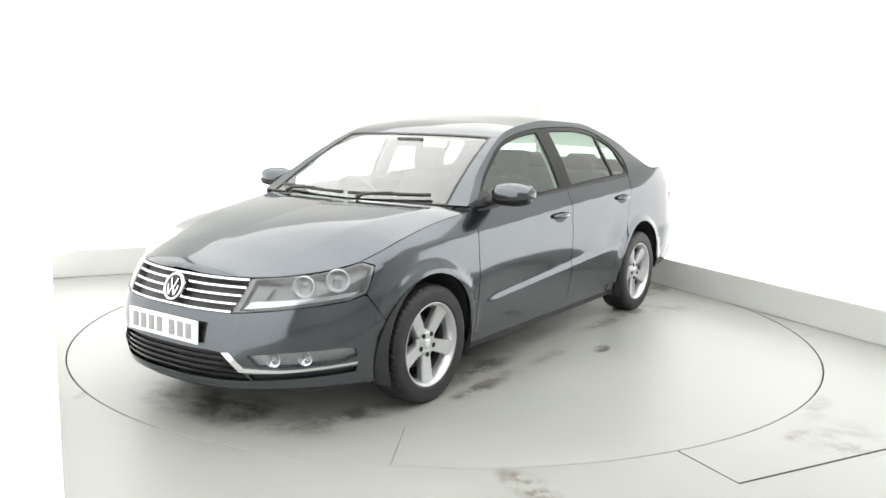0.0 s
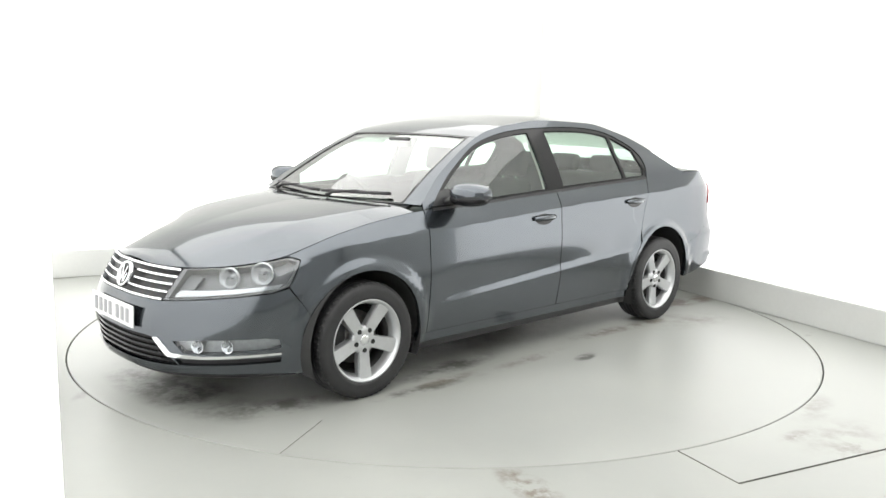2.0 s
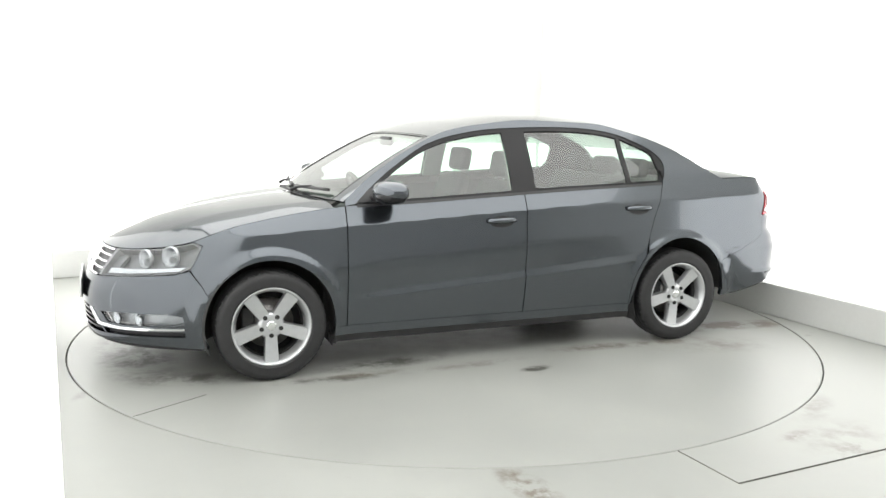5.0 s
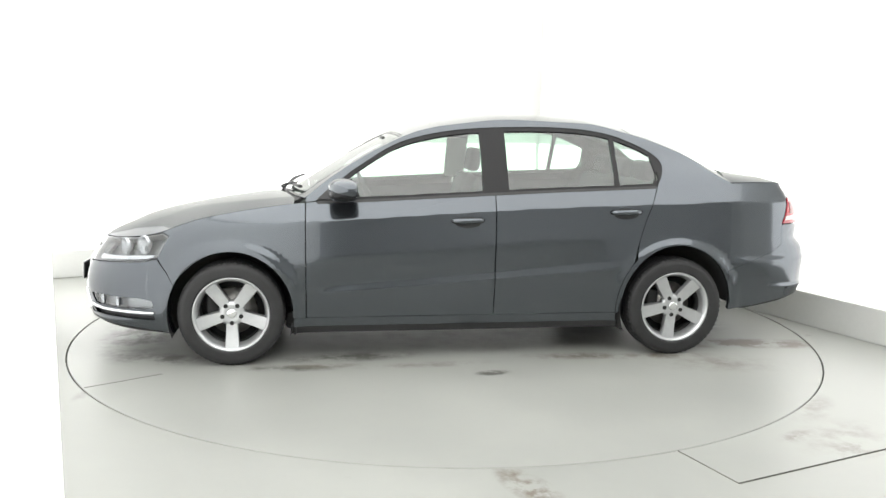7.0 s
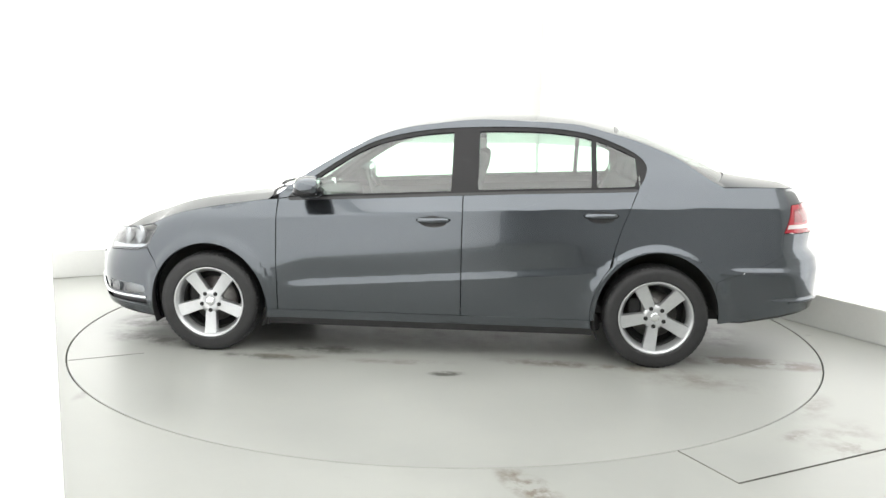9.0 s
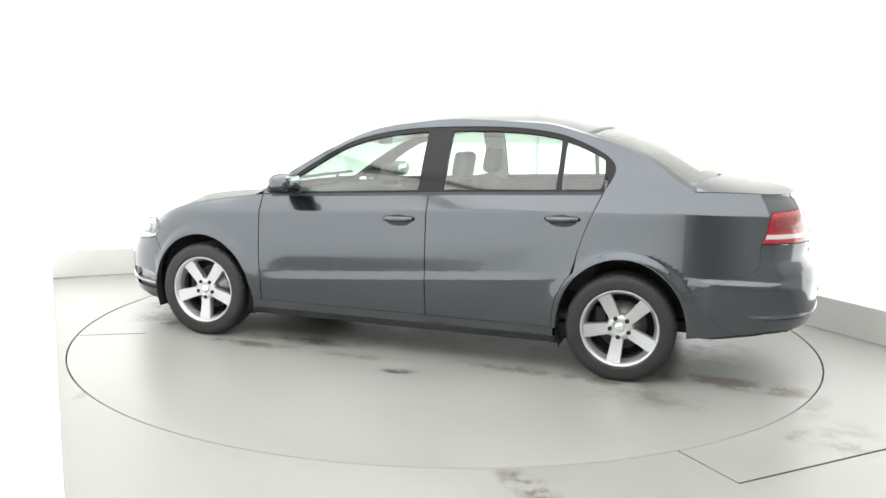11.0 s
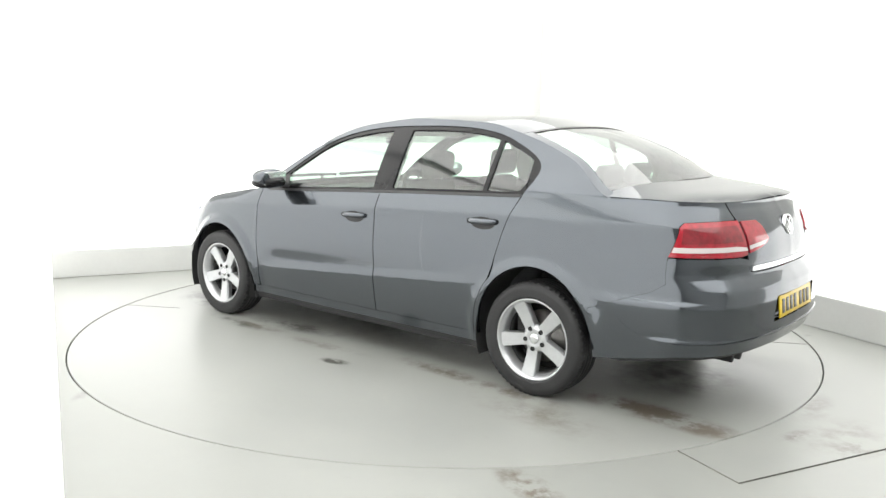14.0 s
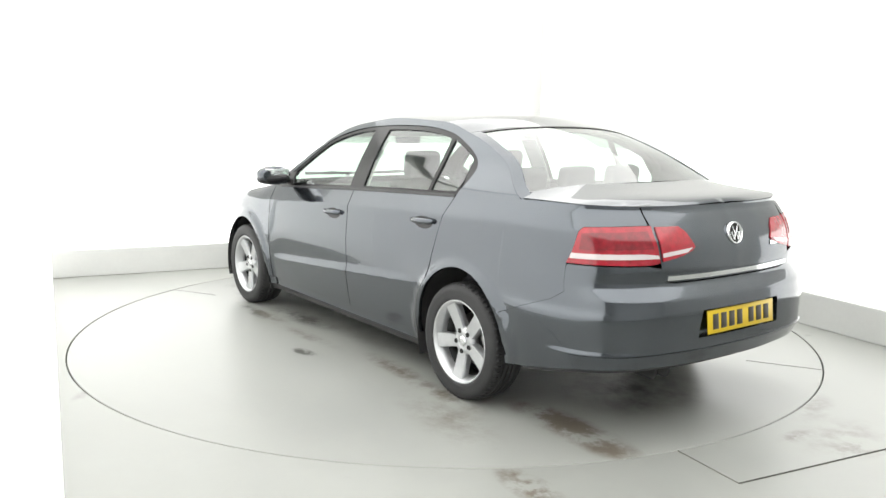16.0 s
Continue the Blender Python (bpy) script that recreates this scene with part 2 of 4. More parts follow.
            ob = part("wall_glow_panel", box((0.02, w - 0.004, high - low), bevel=0.004), mt, None, "glowing white panel on the wall", ROOM @ pose(u, front + w * (k + 0.5), (low + high) / 2), flat=True)
            tagged(ob, kind="structure")
    # housings of the ceiling lights, all out of view; the front pair is added
    for lu, lv in ((-1.24, -1.39), (1.24, -1.39), (-1.24, 1.39), (1.24, 1.39), (-1.24, -4.17), (1.24, -4.17)):
        ob = part("ceiling_light", box((2.47, 2.77, 0.07), bevel=0.008), M_CEIL, None, "flat white housing of an unseen ceiling light panel", ROOM @ pose(lu, lv, ROOM_H - 0.036), flat=True)
        tagged(ob, category="ceiling light", group="ceiling lights")


def floor_sheet():
    """The floor round the table, one sheet with a round hole, and its pit."""
    bm = bmesh.new()
    n, hole = 128, TABLE_R + 0.009
    inner, outer, low = [], [], []
    for k in range(n):
        a = 2 * math.pi * k / n + math.pi / 4
        c, s = math.cos(a), math.sin(a)
        inner.append(bm.verts.new((hole * c, hole * s, 0)))
        low.append(bm.verts.new((hole * c, hole * s, -0.05)))
        q = min((U_RIGHT + 0.05) / abs(c) if c > 0 else (-U_LEFT + 0.05) / max(abs(c), 1e-9), (V_BACK + 0.05) / max(abs(s), 1e-9))
        outer.append(bm.verts.new((q * c, q * s, 0)))
    for k in range(n):
        j = (k + 1) % n
        bm.faces.new((inner[k], inner[j], outer[j], outer[k]))
        bm.faces.new((inner[k], low[k], low[j], inner[j]))
    # apron in front of the table
    vs = [bm.verts.new(p) for p in ((U_LEFT - 0.05, -V_BACK - 0.05, 0), (U_RIGHT + 0.05, -V_BACK - 0.05, 0), (U_RIGHT + 0.05, V_FRONT - 0.05, 0), (U_LEFT - 0.05, V_FRONT - 0.05, 0))]
    bm.faces.new(vs)
    vs = [bm.verts.new(p) for p in ((U_LEFT - 0.05, V_BAY + 0.1, 0), (U_LEFT - 0.05, V_FRONT - 0.05, 0), (U_BAY - 0.1, V_FRONT - 0.05, 0), (U_BAY - 0.1, V_BAY + 0.1, 0))]
    bm.faces.new(vs)
    ob = part("floor", bm, M_FLOOR, None, "pale grey-green painted studio floor with muddy scuffs", ROOM.copy(), flat=True)
    tagged(ob, kind="structure")
    pit = bmesh.new()
    bmesh.ops.create_circle(pit, cap_ends=True, segments=96, radius=hole + 0.02)
    tagged(part("pit_floor", pit, M_SEAM, None, "dark gap under the turntable edge", pose(0, 0, -0.05), flat=True), kind="structure")
    # joints across the floor in front of the table
    for (size, at), tone in zip((((2.5, 0.007, 0.003), (1.21, -2.838, 0.0016)), ((0.004, 0.36, 0.003), (-0.038, -2.655, 0.0016))), (M_SEAM, M_JOINT)):
        tagged(part("floor_joint", box(size), tone, None, "thin dark joint in the painted floor", ROOM @ pose(*at), flat=True), kind="structure")


def turntable():
    bm = lathe([(0.0, 0.0), (TABLE_R - 0.5, 0.0), (TABLE_R - 0.004, 0.0), (TABLE_R, -0.003), (TABLE_R, -0.045), (0.0, -0.045)], 144, "Z")
    ob = part("turntable", bm, M_TABLE, None, "pale grey-green painted round turntable with muddy and grey marks", flat=True)
    tagged(ob, category="turntable")
    for a in (30.0, 210.0):
        part("joint", box((0.42, 0.0022, 0.002)), M_JOINT, ob, "thin grey joint", pose(0, 0, 0.001, 0, 0, a) @ pose(TABLE_R - 0.22, 0, 0))
    return ob
# ---- the car: surfaces ----
M_PAINT = mat("grey_metallic_paint", (0.087, 0.097, 0.110), 0.17, 0.9, vary=0.05, scale=900, fine=2500, coat=1.0, edge_tint=0.36)
M_BLACK = mat("black_plastic", (0.018, 0.018, 0.019), 0.45, vary=0.15, scale=30, bump=0.05)
M_GLOSS = mat("gloss_black_trim", (0.010, 0.010, 0.011), 0.14, vary=0.05, spec=0.25)
M_RUBBER = mat("tyre_rubber", (0.016, 0.016, 0.017), 0.62, vary=0.25, scale=14, bump=0.25)
M_ALLOY = mat("silver_alloy", (0.50, 0.51, 0.52), 0.30, 0.7, vary=0.05, scale=25, coat=0.5)
M_CHROME = mat("chrome", (0.80, 0.81, 0.82), 0.10, 1.0, vary=0.02)
M_STEEL = mat("brake_steel", (0.33, 0.32, 0.31), 0.38, 0.9, vary=0.2, scale=40)
M_DARK = mat("dark_underside", (0.02, 0.02, 0.02), 0.8, vary=0.3, scale=8)
M_CLOTH = mat("dark_seat_cloth", (0.045, 0.046, 0.05), 0.85, vary=0.2, scale=30, bump=0.3)
M_DASH = mat("dark_dashboard_plastic", (0.05, 0.05, 0.052), 0.6, vary=0.1, scale=40, bump=0.2)
M_LINING = mat("pale_headlining", (0.55, 0.55, 0.52), 0.9, vary=0.05)
M_SILVER = mat("lamp_reflector", (0.50, 0.52, 0.54), 0.18, 0.9, vary=0.05)
M_BOWL = mat("faceted_lamp_bowl", (0.40, 0.415, 0.43), 0.42, 0.85, vary=0.15, scale=40, fine=70, bump=0.5)
M_HOUSING = mat("lamp_housing_grey", (0.14, 0.145, 0.15), 0.3, 0.6, vary=0.1)
M_RED = mat("red_lamp_lens", (0.31, 0.007, 0.018), 0.16, vary=0.35, scale=38, coat=0.6)
M_RED_DARK = mat("dark_red_lamp_lens", (0.18, 0.005, 0.012), 0.16, vary=0.35, scale=38, coat=0.6)
M_CLEAR = mat("pale_lamp_strip", (0.55, 0.50, 0.50), 0.15, vary=0.04, coat=1.0)
M_PLATE_W = mat("white_plate", (0.72, 0.72, 0.71), 0.3, vary=0.02)
M_PLATE_Y = mat("yellow_plate", (0.66, 0.46, 0.012), 0.3, vary=0.03)
M_BAR_GREY = mat("grey_plate_bars", (0.24, 0.24, 0.25), 0.4)
M_BAR_DARK = mat("black_plate_bars", (0.03, 0.025, 0.015), 0.4)
G_SIDE = pane("side_glass", (0.60, 0.75, 0.66))
G_SCREEN = pane("windscreen_glass", (0.62, 0.71, 0.65), base=0.15)
G_LENS = pane("lamp_lens", (0.88, 0.89, 0.90), base=0.06)

AXLE, HUB_Z, WHEEL_Y = 1.356, 0.306, 0.782
LOOP = spline([(2.31, 0), (2.300, 0.2), (2.240, 0.42), (2.10, 0.612), (1.90, 0.752), (1.65, 0.838), (1.30, 0.877), (0.85, 0.884), (0.2, 0.886), (-0.5, 0.886), (-1.1, 0.882),
               (-1.5, 0.882), (-1.80, 0.876), (-2.00, 0.858), (-2.17, 0.812), (-2.30, 0.705), (-2.375, 0.53), (-2.418, 0.27), (-2.428, 0)], 24)
LOOP_U = np.concatenate([[0], np.cumsum(np.hypot(*np.diff(LOOP, axis=0).T))])
BELT = curve([(2.31, 0.704), (2.2, 0.711), (2.03, 0.733), (1.90, 0.757), (1.80, 0.781), (1.72, 0.805), (1.5, 0.862), (1.2, 0.916), (0.95, 0.950), (0.5, 0.972), (0, 0.999), (-0.5, 1.025), (-1.1, 1.050),
              (-1.6, 1.074), (-1.95, 1.083), (-2.2, 1.078), (-2.4, 1.072)])
CREASE = curve([(2.0, 0.800), (1.65, 0.812), (1.3, 0.824), (1.03, 0.838), (0.63, 0.860), (0.0, 0.897), (-0.54, 0.925), (-1.22, 0.948), (-1.73, 0.961), (-2.05, 0.962)])
INSET = curve([(0.10, 0.10), (0.19, 0.055), (0.26, 0.042), (0.36, 0.023), (0.48, 0.007), (0.59, 0.0), (0.72, 0.007), (0.84, 0.016), (0.92, 0.020), (1.0, 0.024), (1.1, 0.03)])
NOSE = curve([(0.08, -0.16), (0.14, -0.07), (0.20, -0.01), (0.27, 0.01), (0.40, 0.015), (0.50, 0.0), (0.56, -0.025), (0.62, -0.055), (0.70, -0.105), (0.76, -0.16)])
TAIL = curve([(0.12, 0.42), (0.19, 0.26), (0.25, 0.13), (0.32, 0.050), (0.40, 0.016), (0.44, 0.004), (0.52, 0.004), (0.60, 0.002), (0.66, 0.008), (0.70, 0.035), (0.735, 0.06), (0.80, 0.055), (0.9, 0.070), (1.0, 0.118), (1.06, 0.160)])


def us(x):
    """Way round the body, from the nose's middle, at which the side lies at x."""
    return float(np.interp(-x, -LOOP[:, 0], LOOP_U))


def uf(y):
    k = len(LOOP) // 2
    s = 1 if y >= 0 else -1
    return s * float(np.interp(abs(y), LOOP[:k, 1], LOOP_U[:k]))


def ur(y):
    k = len(LOOP) * 2 // 3
    s = 1 if y >= 0 else -1
    return s * float(np.interp(abs(y), LOOP[k:, 1][::-1], LOOP_U[k:][::-1]))


def skin(u, z):
    """The body's outer face: u the way round, z the height; above the belt it leans in to the roof."""
    u, z = np.asarray(u, float), np.asarray(z, float)
    x0, y0 = np.interp(np.abs(u), LOOP_U, LOOP[:, 0]), np.interp(np.abs(u), LOOP_U, LOOP[:, 1])
    belt = BELT(x0)
    low = np.minimum(z, belt)
    inset = INSET(low) + 0.042 * np.exp(-(belt - low) / 0.04) * smooth(x0, 0.85, 1.35)
    crease = CREASE(x0)
    inset = inset + 0.44 * (np.sqrt((low - crease) ** 2 + 0.004**2) + low - crease) / 2 * smooth(x0, 1.75, 1.2)
    inset = inset - 0.018 * smooth(low, 0.635, 0.590) * smooth(-x0, 1.66, 1.85) - 0.012 * smooth(low, 0.448, 0.426) * smooth(-x0, 1.95, 2.12)
    scallop = 0.480 - 0.075 * x0
    inset = inset + 0.012 * smooth(low, scallop, scallop + 0.05) * smooth(low, scallop + 0.24, scallop + 0.06) * smooth(x0, -1.08, -0.75) * smooth(x0, 0.95, 0.70)
    bulge = 0
    for ax in (AXLE, -AXLE):
        r = np.hypot(x0 - ax, low - HUB_Z)
        bulge = bulge + 0.019 * smooth(r, 0.452, 0.385)
    dz = z - low
    lean = 0.385 * dz + 0.42 * dz * dz + (0.035 * (x0 + 0.2) ** 2) * smooth(dz, 0.0, 0.2)
    wide = y0 / 0.885
    y = y0 - (inset - bulge * smooth(y0, 0.5, 0.8)) * wide - lean
    x = x0 + NOSE(z) * smooth(x0, 1.45, 2.2) + TAIL(low) * smooth(-x0, 1.95, 2.34)
    return np.stack([x, np.sign(u) * np.maximum(y, 0), z], -1)


TOP = curve([(1.16, 0.940), (1.06, 0.980), (0.88, 1.078), (0.68, 1.186), (0.50, 1.280), (0.35, 1.353), (0.22, 1.402), (0.05, 1.444), (-0.35, 1.486), (-0.8, 1.476), (-1.14, 1.418), (-1.5, 1.304), (-1.83, 1.150), (-1.95, 1.104), (-2.05, 1.08)])
BOW = curve([(-2.0, -0.10), (-1.2, -0.06), (-0.8, 0.0), (0.1, 0.0), (0.4, 0.012), (0.7, 0.03), (1.1, 0.075)])
DROP = curve([(-2.0, 0.02), (-1.4, 0.032), (-0.9, 0.046), (0.0, 0.036), (0.3, 0.016), (0.6, 0.002), (1.1, 0.0)])


def top(a, y):
    """Windscreen, roof and rear window as one face: a runs from the cowl back, y across."""
    a, y = np.asarray(a, float), np.asarray(y, float)
    q = np.abs(y) / 0.6
    return np.stack([a - BOW(a) * q**2, y, TOP(a) - DROP(a) * q**2.6], -1)


EDGE_A = np.linspace(1.16, -2.05, 160)
EDGE_Y = []
for a0 in EDGE_A:
    y0 = 0.62
    for _ in range(60):
        p0 = top(a0, y0)
        s0 = skin(us(p0[0]), p0[2])
        y0 = 0.6 * y0 + 0.4 * float(s0[1])
    EDGE_Y.append(y0)
EDGE_Y = np.array(EDGE_Y)


def edge(a):
    return np.interp(-np.asarray(a, float), -EDGE_A, EDGE_Y)


RAIL = np.array([top(a0, y0) for a0, y0 in zip(EDGE_A, EDGE_Y)])     # the roof's edge line


def rim_line(lo, hi):
    u = np.linspace(lo, hi, 240)
    x0 = np.interp(np.abs(u), LOOP_U, LOOP[:, 0])
    p = skin(u, BELT(x0))
    p[:, 0] = np.minimum.accumulate(p[:, 0]) - 1e-6 * np.arange(len(p))
    return p


HOOD_RIM = rim_line(0, us(0.80))
DECK_RIM = rim_line(us(-1.62), LOOP_U[-1])
HOOD_TOP = curve([(2.22, 0.706), (2.16, 0.736), (2.05, 0.783), (1.90, 0.840), (1.70, 0.893), (1.40, 0.944), (1.15, 0.972), (0.8, 0.985)])
DECK_TOP = curve([(-1.65, 1.185), (-1.85, 1.141), (-2.0, 1.120), (-2.12, 1.108), (-2.2, 1.098), (-2.28, 1.074)])


def hood(x, y):
    x, y = np.asarray(x, float), np.asarray(y, float)
    ye = np.interp(-x, -HOOD_RIM[:, 0], HOOD_RIM[:, 1])
    ze = np.interp(-x, -HOOD_RIM[:, 0], HOOD_RIM[:, 2])
    q = np.clip(np.abs(y) / np.maximum(ye, 0.02), 0, 1)
    ridge = np.minimum(0.40 + 0.24 * np.clip((2.15 - x) / 1.1, 0, 1), 0.78 * ye)
    z = HOOD_TOP(x) + (ze - HOOD_TOP(x)) * q**2.2
    inner, outer = np.abs(y) / ridge, (ye - np.abs(y)) / np.maximum(ye - ridge, 0.05)
    tent = (inner + outer - np.sqrt((inner - outer) ** 2 + 0.004)) / 2
    z = z + 0.014 * np.clip(tent, 0, 1) * smooth(x, 2.05, 1.55)
    return np.stack([x, y, z], -1)


def deck(x, y):
    x, y = np.asarray(x, float), np.asarray(y, float)
    ye = np.interp(-x, -DECK_RIM[:, 0], DECK_RIM[:, 1])
    ze = np.interp(-x, -DECK_RIM[:, 0], DECK_RIM[:, 2])
    q = np.clip(np.abs(y) / np.maximum(ye, 0.02), 0, 1)
    mid = DECK_TOP(x - 0.09 * (y / 0.6) ** 2)
    return np.stack([x, y, mid + (ze - mid) * q**5], -1)


def inside(px, py, poly):
    hit = False
    n = len(poly)
    for i in range(n):
        (x1, y1), (x2, y2) = poly[i], poly[i - 1]
        if (y1 > py) != (y2 > py) and px < (x2 - x1) * (py - y1) / (y2 - y1) + x1:
            hit = not hit
    return hit


def sheet(face, outline, holes=(), step=0.05, off=0.0, flange=0.014, flip=False, step_b=None):
    """A panel cut from a face along an outline in the face's two coordinates; its edges turn inwards. Gives points, faces and corner normals."""
    outline = [tuple(map(float, p)) for p in outline]
    holes = [[tuple(map(float, p)) for p in h] for h in holes]
    step_b = step_b or step
    (a0, b0), (a1, b1) = np.min(outline, 0), np.max(outline, 0)
    na, nb = max(2, int((a1 - a0) / step) + 1), max(2, int((b1 - b0) / step_b) + 1)
    bm = bmesh.new()
    grid = [[bm.verts.new((a0 - 1e-4 + (a1 - a0 + 2e-4) * i / na, b0 - 1e-4 + (b1 - b0 + 2e-4) * j / nb, 0)) for j in range(nb + 1)] for i in range(na + 1)]
    for i in range(na):
        for j in range(nb):
            bm.faces.new((grid[i][j], grid[i + 1][j], grid[i + 1][j + 1], grid[i][j + 1]))
    for poly in [outline] + holes:
        for i in range(len(poly)):
            (x1, y1), (x2, y2) = poly[i - 1], poly[i]
            if math.hypot(x2 - x1, y2 - y1) < 1e-5:
                continue
            lx, hx, ly, hy = min(x1, x2) - 1e-4, max(x1, x2) + 1e-4, min(y1, y2) - 1e-4, max(y1, y2) + 1e-4
            near = []
            for f in bm.faces:
                xs, ys = [v.co.x for v in f.verts], [v.co.y for v in f.verts]
                if min(xs) < hx and max(xs) > lx and min(ys) < hy and max(ys) > ly:
                    near.append(f)
            geom = set(near)
            for f in near:
                geom.update(f.edges)
                geom.update(f.verts)
            bmesh.ops.bisect_plane(bm, geom=list(geom), dist=1e-6, plane_co=(x1, y1, 0), plane_no=(y1 - y2, x2 - x1, 0))
    dead = []
    for f in bm.faces:
        c = f.calc_center_median()
        if not inside(c.x, c.y, outline) or any(inside(c.x, c.y, h) for h in holes):
            dead.append(f)
    bmesh.ops.delete(bm, geom=dead, context="FACES")
    bm.verts.index_update()
    ab = np.array([(v.co.x, v.co.y) for v in bm.verts])
    e = 2e-3
    pts = face(ab[:, 0], ab[:, 1])
    nrm = np.cross(face(ab[:, 0] + e, ab[:, 1]) - face(ab[:, 0] - e, ab[:, 1]), face(ab[:, 0], ab[:, 1] + e) - face(ab[:, 0], ab[:, 1] - e))
    nrm = nrm / np.maximum(np.linalg.norm(nrm, axis=1), 1e-12)[:, None] * (-1 if flip else 1)
    pts = pts + nrm * off
    faces = [[v.index for v in f.verts] for f in bm.faces]
    border = [(ed.link_faces[0], ed.verts[0].index, ed.verts[1].index) for ed in bm.edges if len(ed.link_faces) == 1]
    if flip:
        faces = [f[::-1] for f in faces]
    normals = [nrm[i] for f in faces for i in f]
    verts = list(pts)
    inner = {}
    for f, i, j in border:
        order = [v.index for v in f.verts]
        k = order.index(i)
        if order[(k + 1) % len(order)] != j:
            i, j = j, i
        if flip:
            i, j = j, i
        for q in (i, j):
            if q not in inner:
                inner[q] = len(verts)
                verts.append(pts[q] - nrm[q] * flange)
        quad = [j, i, inner[i], inner[j]]
        n = np.cross(verts[quad[1]] - verts[quad[0]], verts[quad[2]] - verts[quad[0]])
        n = n / max(np.linalg.norm(n), 1e-12)
        faces.append(quad)
        normals += [n] * 4
    bm.free()
    return np.array(verts), faces, np.array(normals)


def panel(name, made, material, parent, label="", mirror=False):
    """Links what sheet() gave (or several of them joined) as one mesh part; mirror: the other side of the car."""
    made = made if isinstance(made, list) else [made]
    verts, faces, normals = [], [], []
    for v, f, n in made:
        base = len(verts)
        v, n = np.array(v), np.array(n)
        if mirror:
            v, n = v * (1, -1, 1), n * (1, -1, 1)
            k, flipped, order = 0, [], []
            for q in f:
                flipped.append(q[::-1])
                order += list(range(k + len(q) - 1, k - 1, -1))
                k += len(q)
            f, n = flipped, n[order]
        verts += [tuple(p) for p in v]
        faces += [[i + base for i in q] for q in f]
        normals += [tuple(p) for p in n]
    me = bpy.data.meshes.new(name)
    me.from_pydata(verts, [], faces)
    for p in me.polygons:
        p.use_smooth = True
    me.normals_split_custom_set(normals)
    me.materials.append(material)
    ob = new(name, me)
    ob.parent = parent
    return tagged(ob, label=label)


def both(name, made, material, parent, label=""):
    return [panel(name, made, material, parent if not isinstance(parent, (list, tuple)) else parent[k], label, bool(k)) for k in (0, 1)]


def at_side(*pts):
    return [(us(x), z) for x, z in pts]


def belt_run(x1, x2, drop=0.0, n=14):
    return [(x, float(BELT(x)) + drop) for x in np.linspace(x1, x2, n)]


def arc(ax, r, a1, a2, n=22, cz=HUB_Z + 0.004):
    tall = ARCH_TALL[ax > 0]
    return [(ax + r * math.cos(radians(a)), cz + r * tall * math.sin(radians(a))) for a in np.linspace(a1, a2, n)]


GAP = 0.0028
R_FRONT, R_REAR = 0.355, 0.359
ARCH_TALL = (1.085, 1.035)     # rear and front arches are taller than round
DLO = [tuple(p) for p in spline([(0.865, 0.965), (0.76, 1.055), (0.60, 1.170), (0.36, 1.305), (0.05, 1.378), (-0.31, 1.404), (-0.68, 1.404), (-0.93, 1.374), (-1.10, 1.318), (-1.22, 1.258), (-1.275, 1.200), (-1.268, 1.135), (-1.225, 1.060)], 6)]


def dlo_top(x, drop):
    """The window opening's upper line at x, lowered."""
    up = np.array([p for p in DLO if p[0] > -1.27])
    return float(np.interp(-x, -up[:, 0], up[:, 1])) - drop


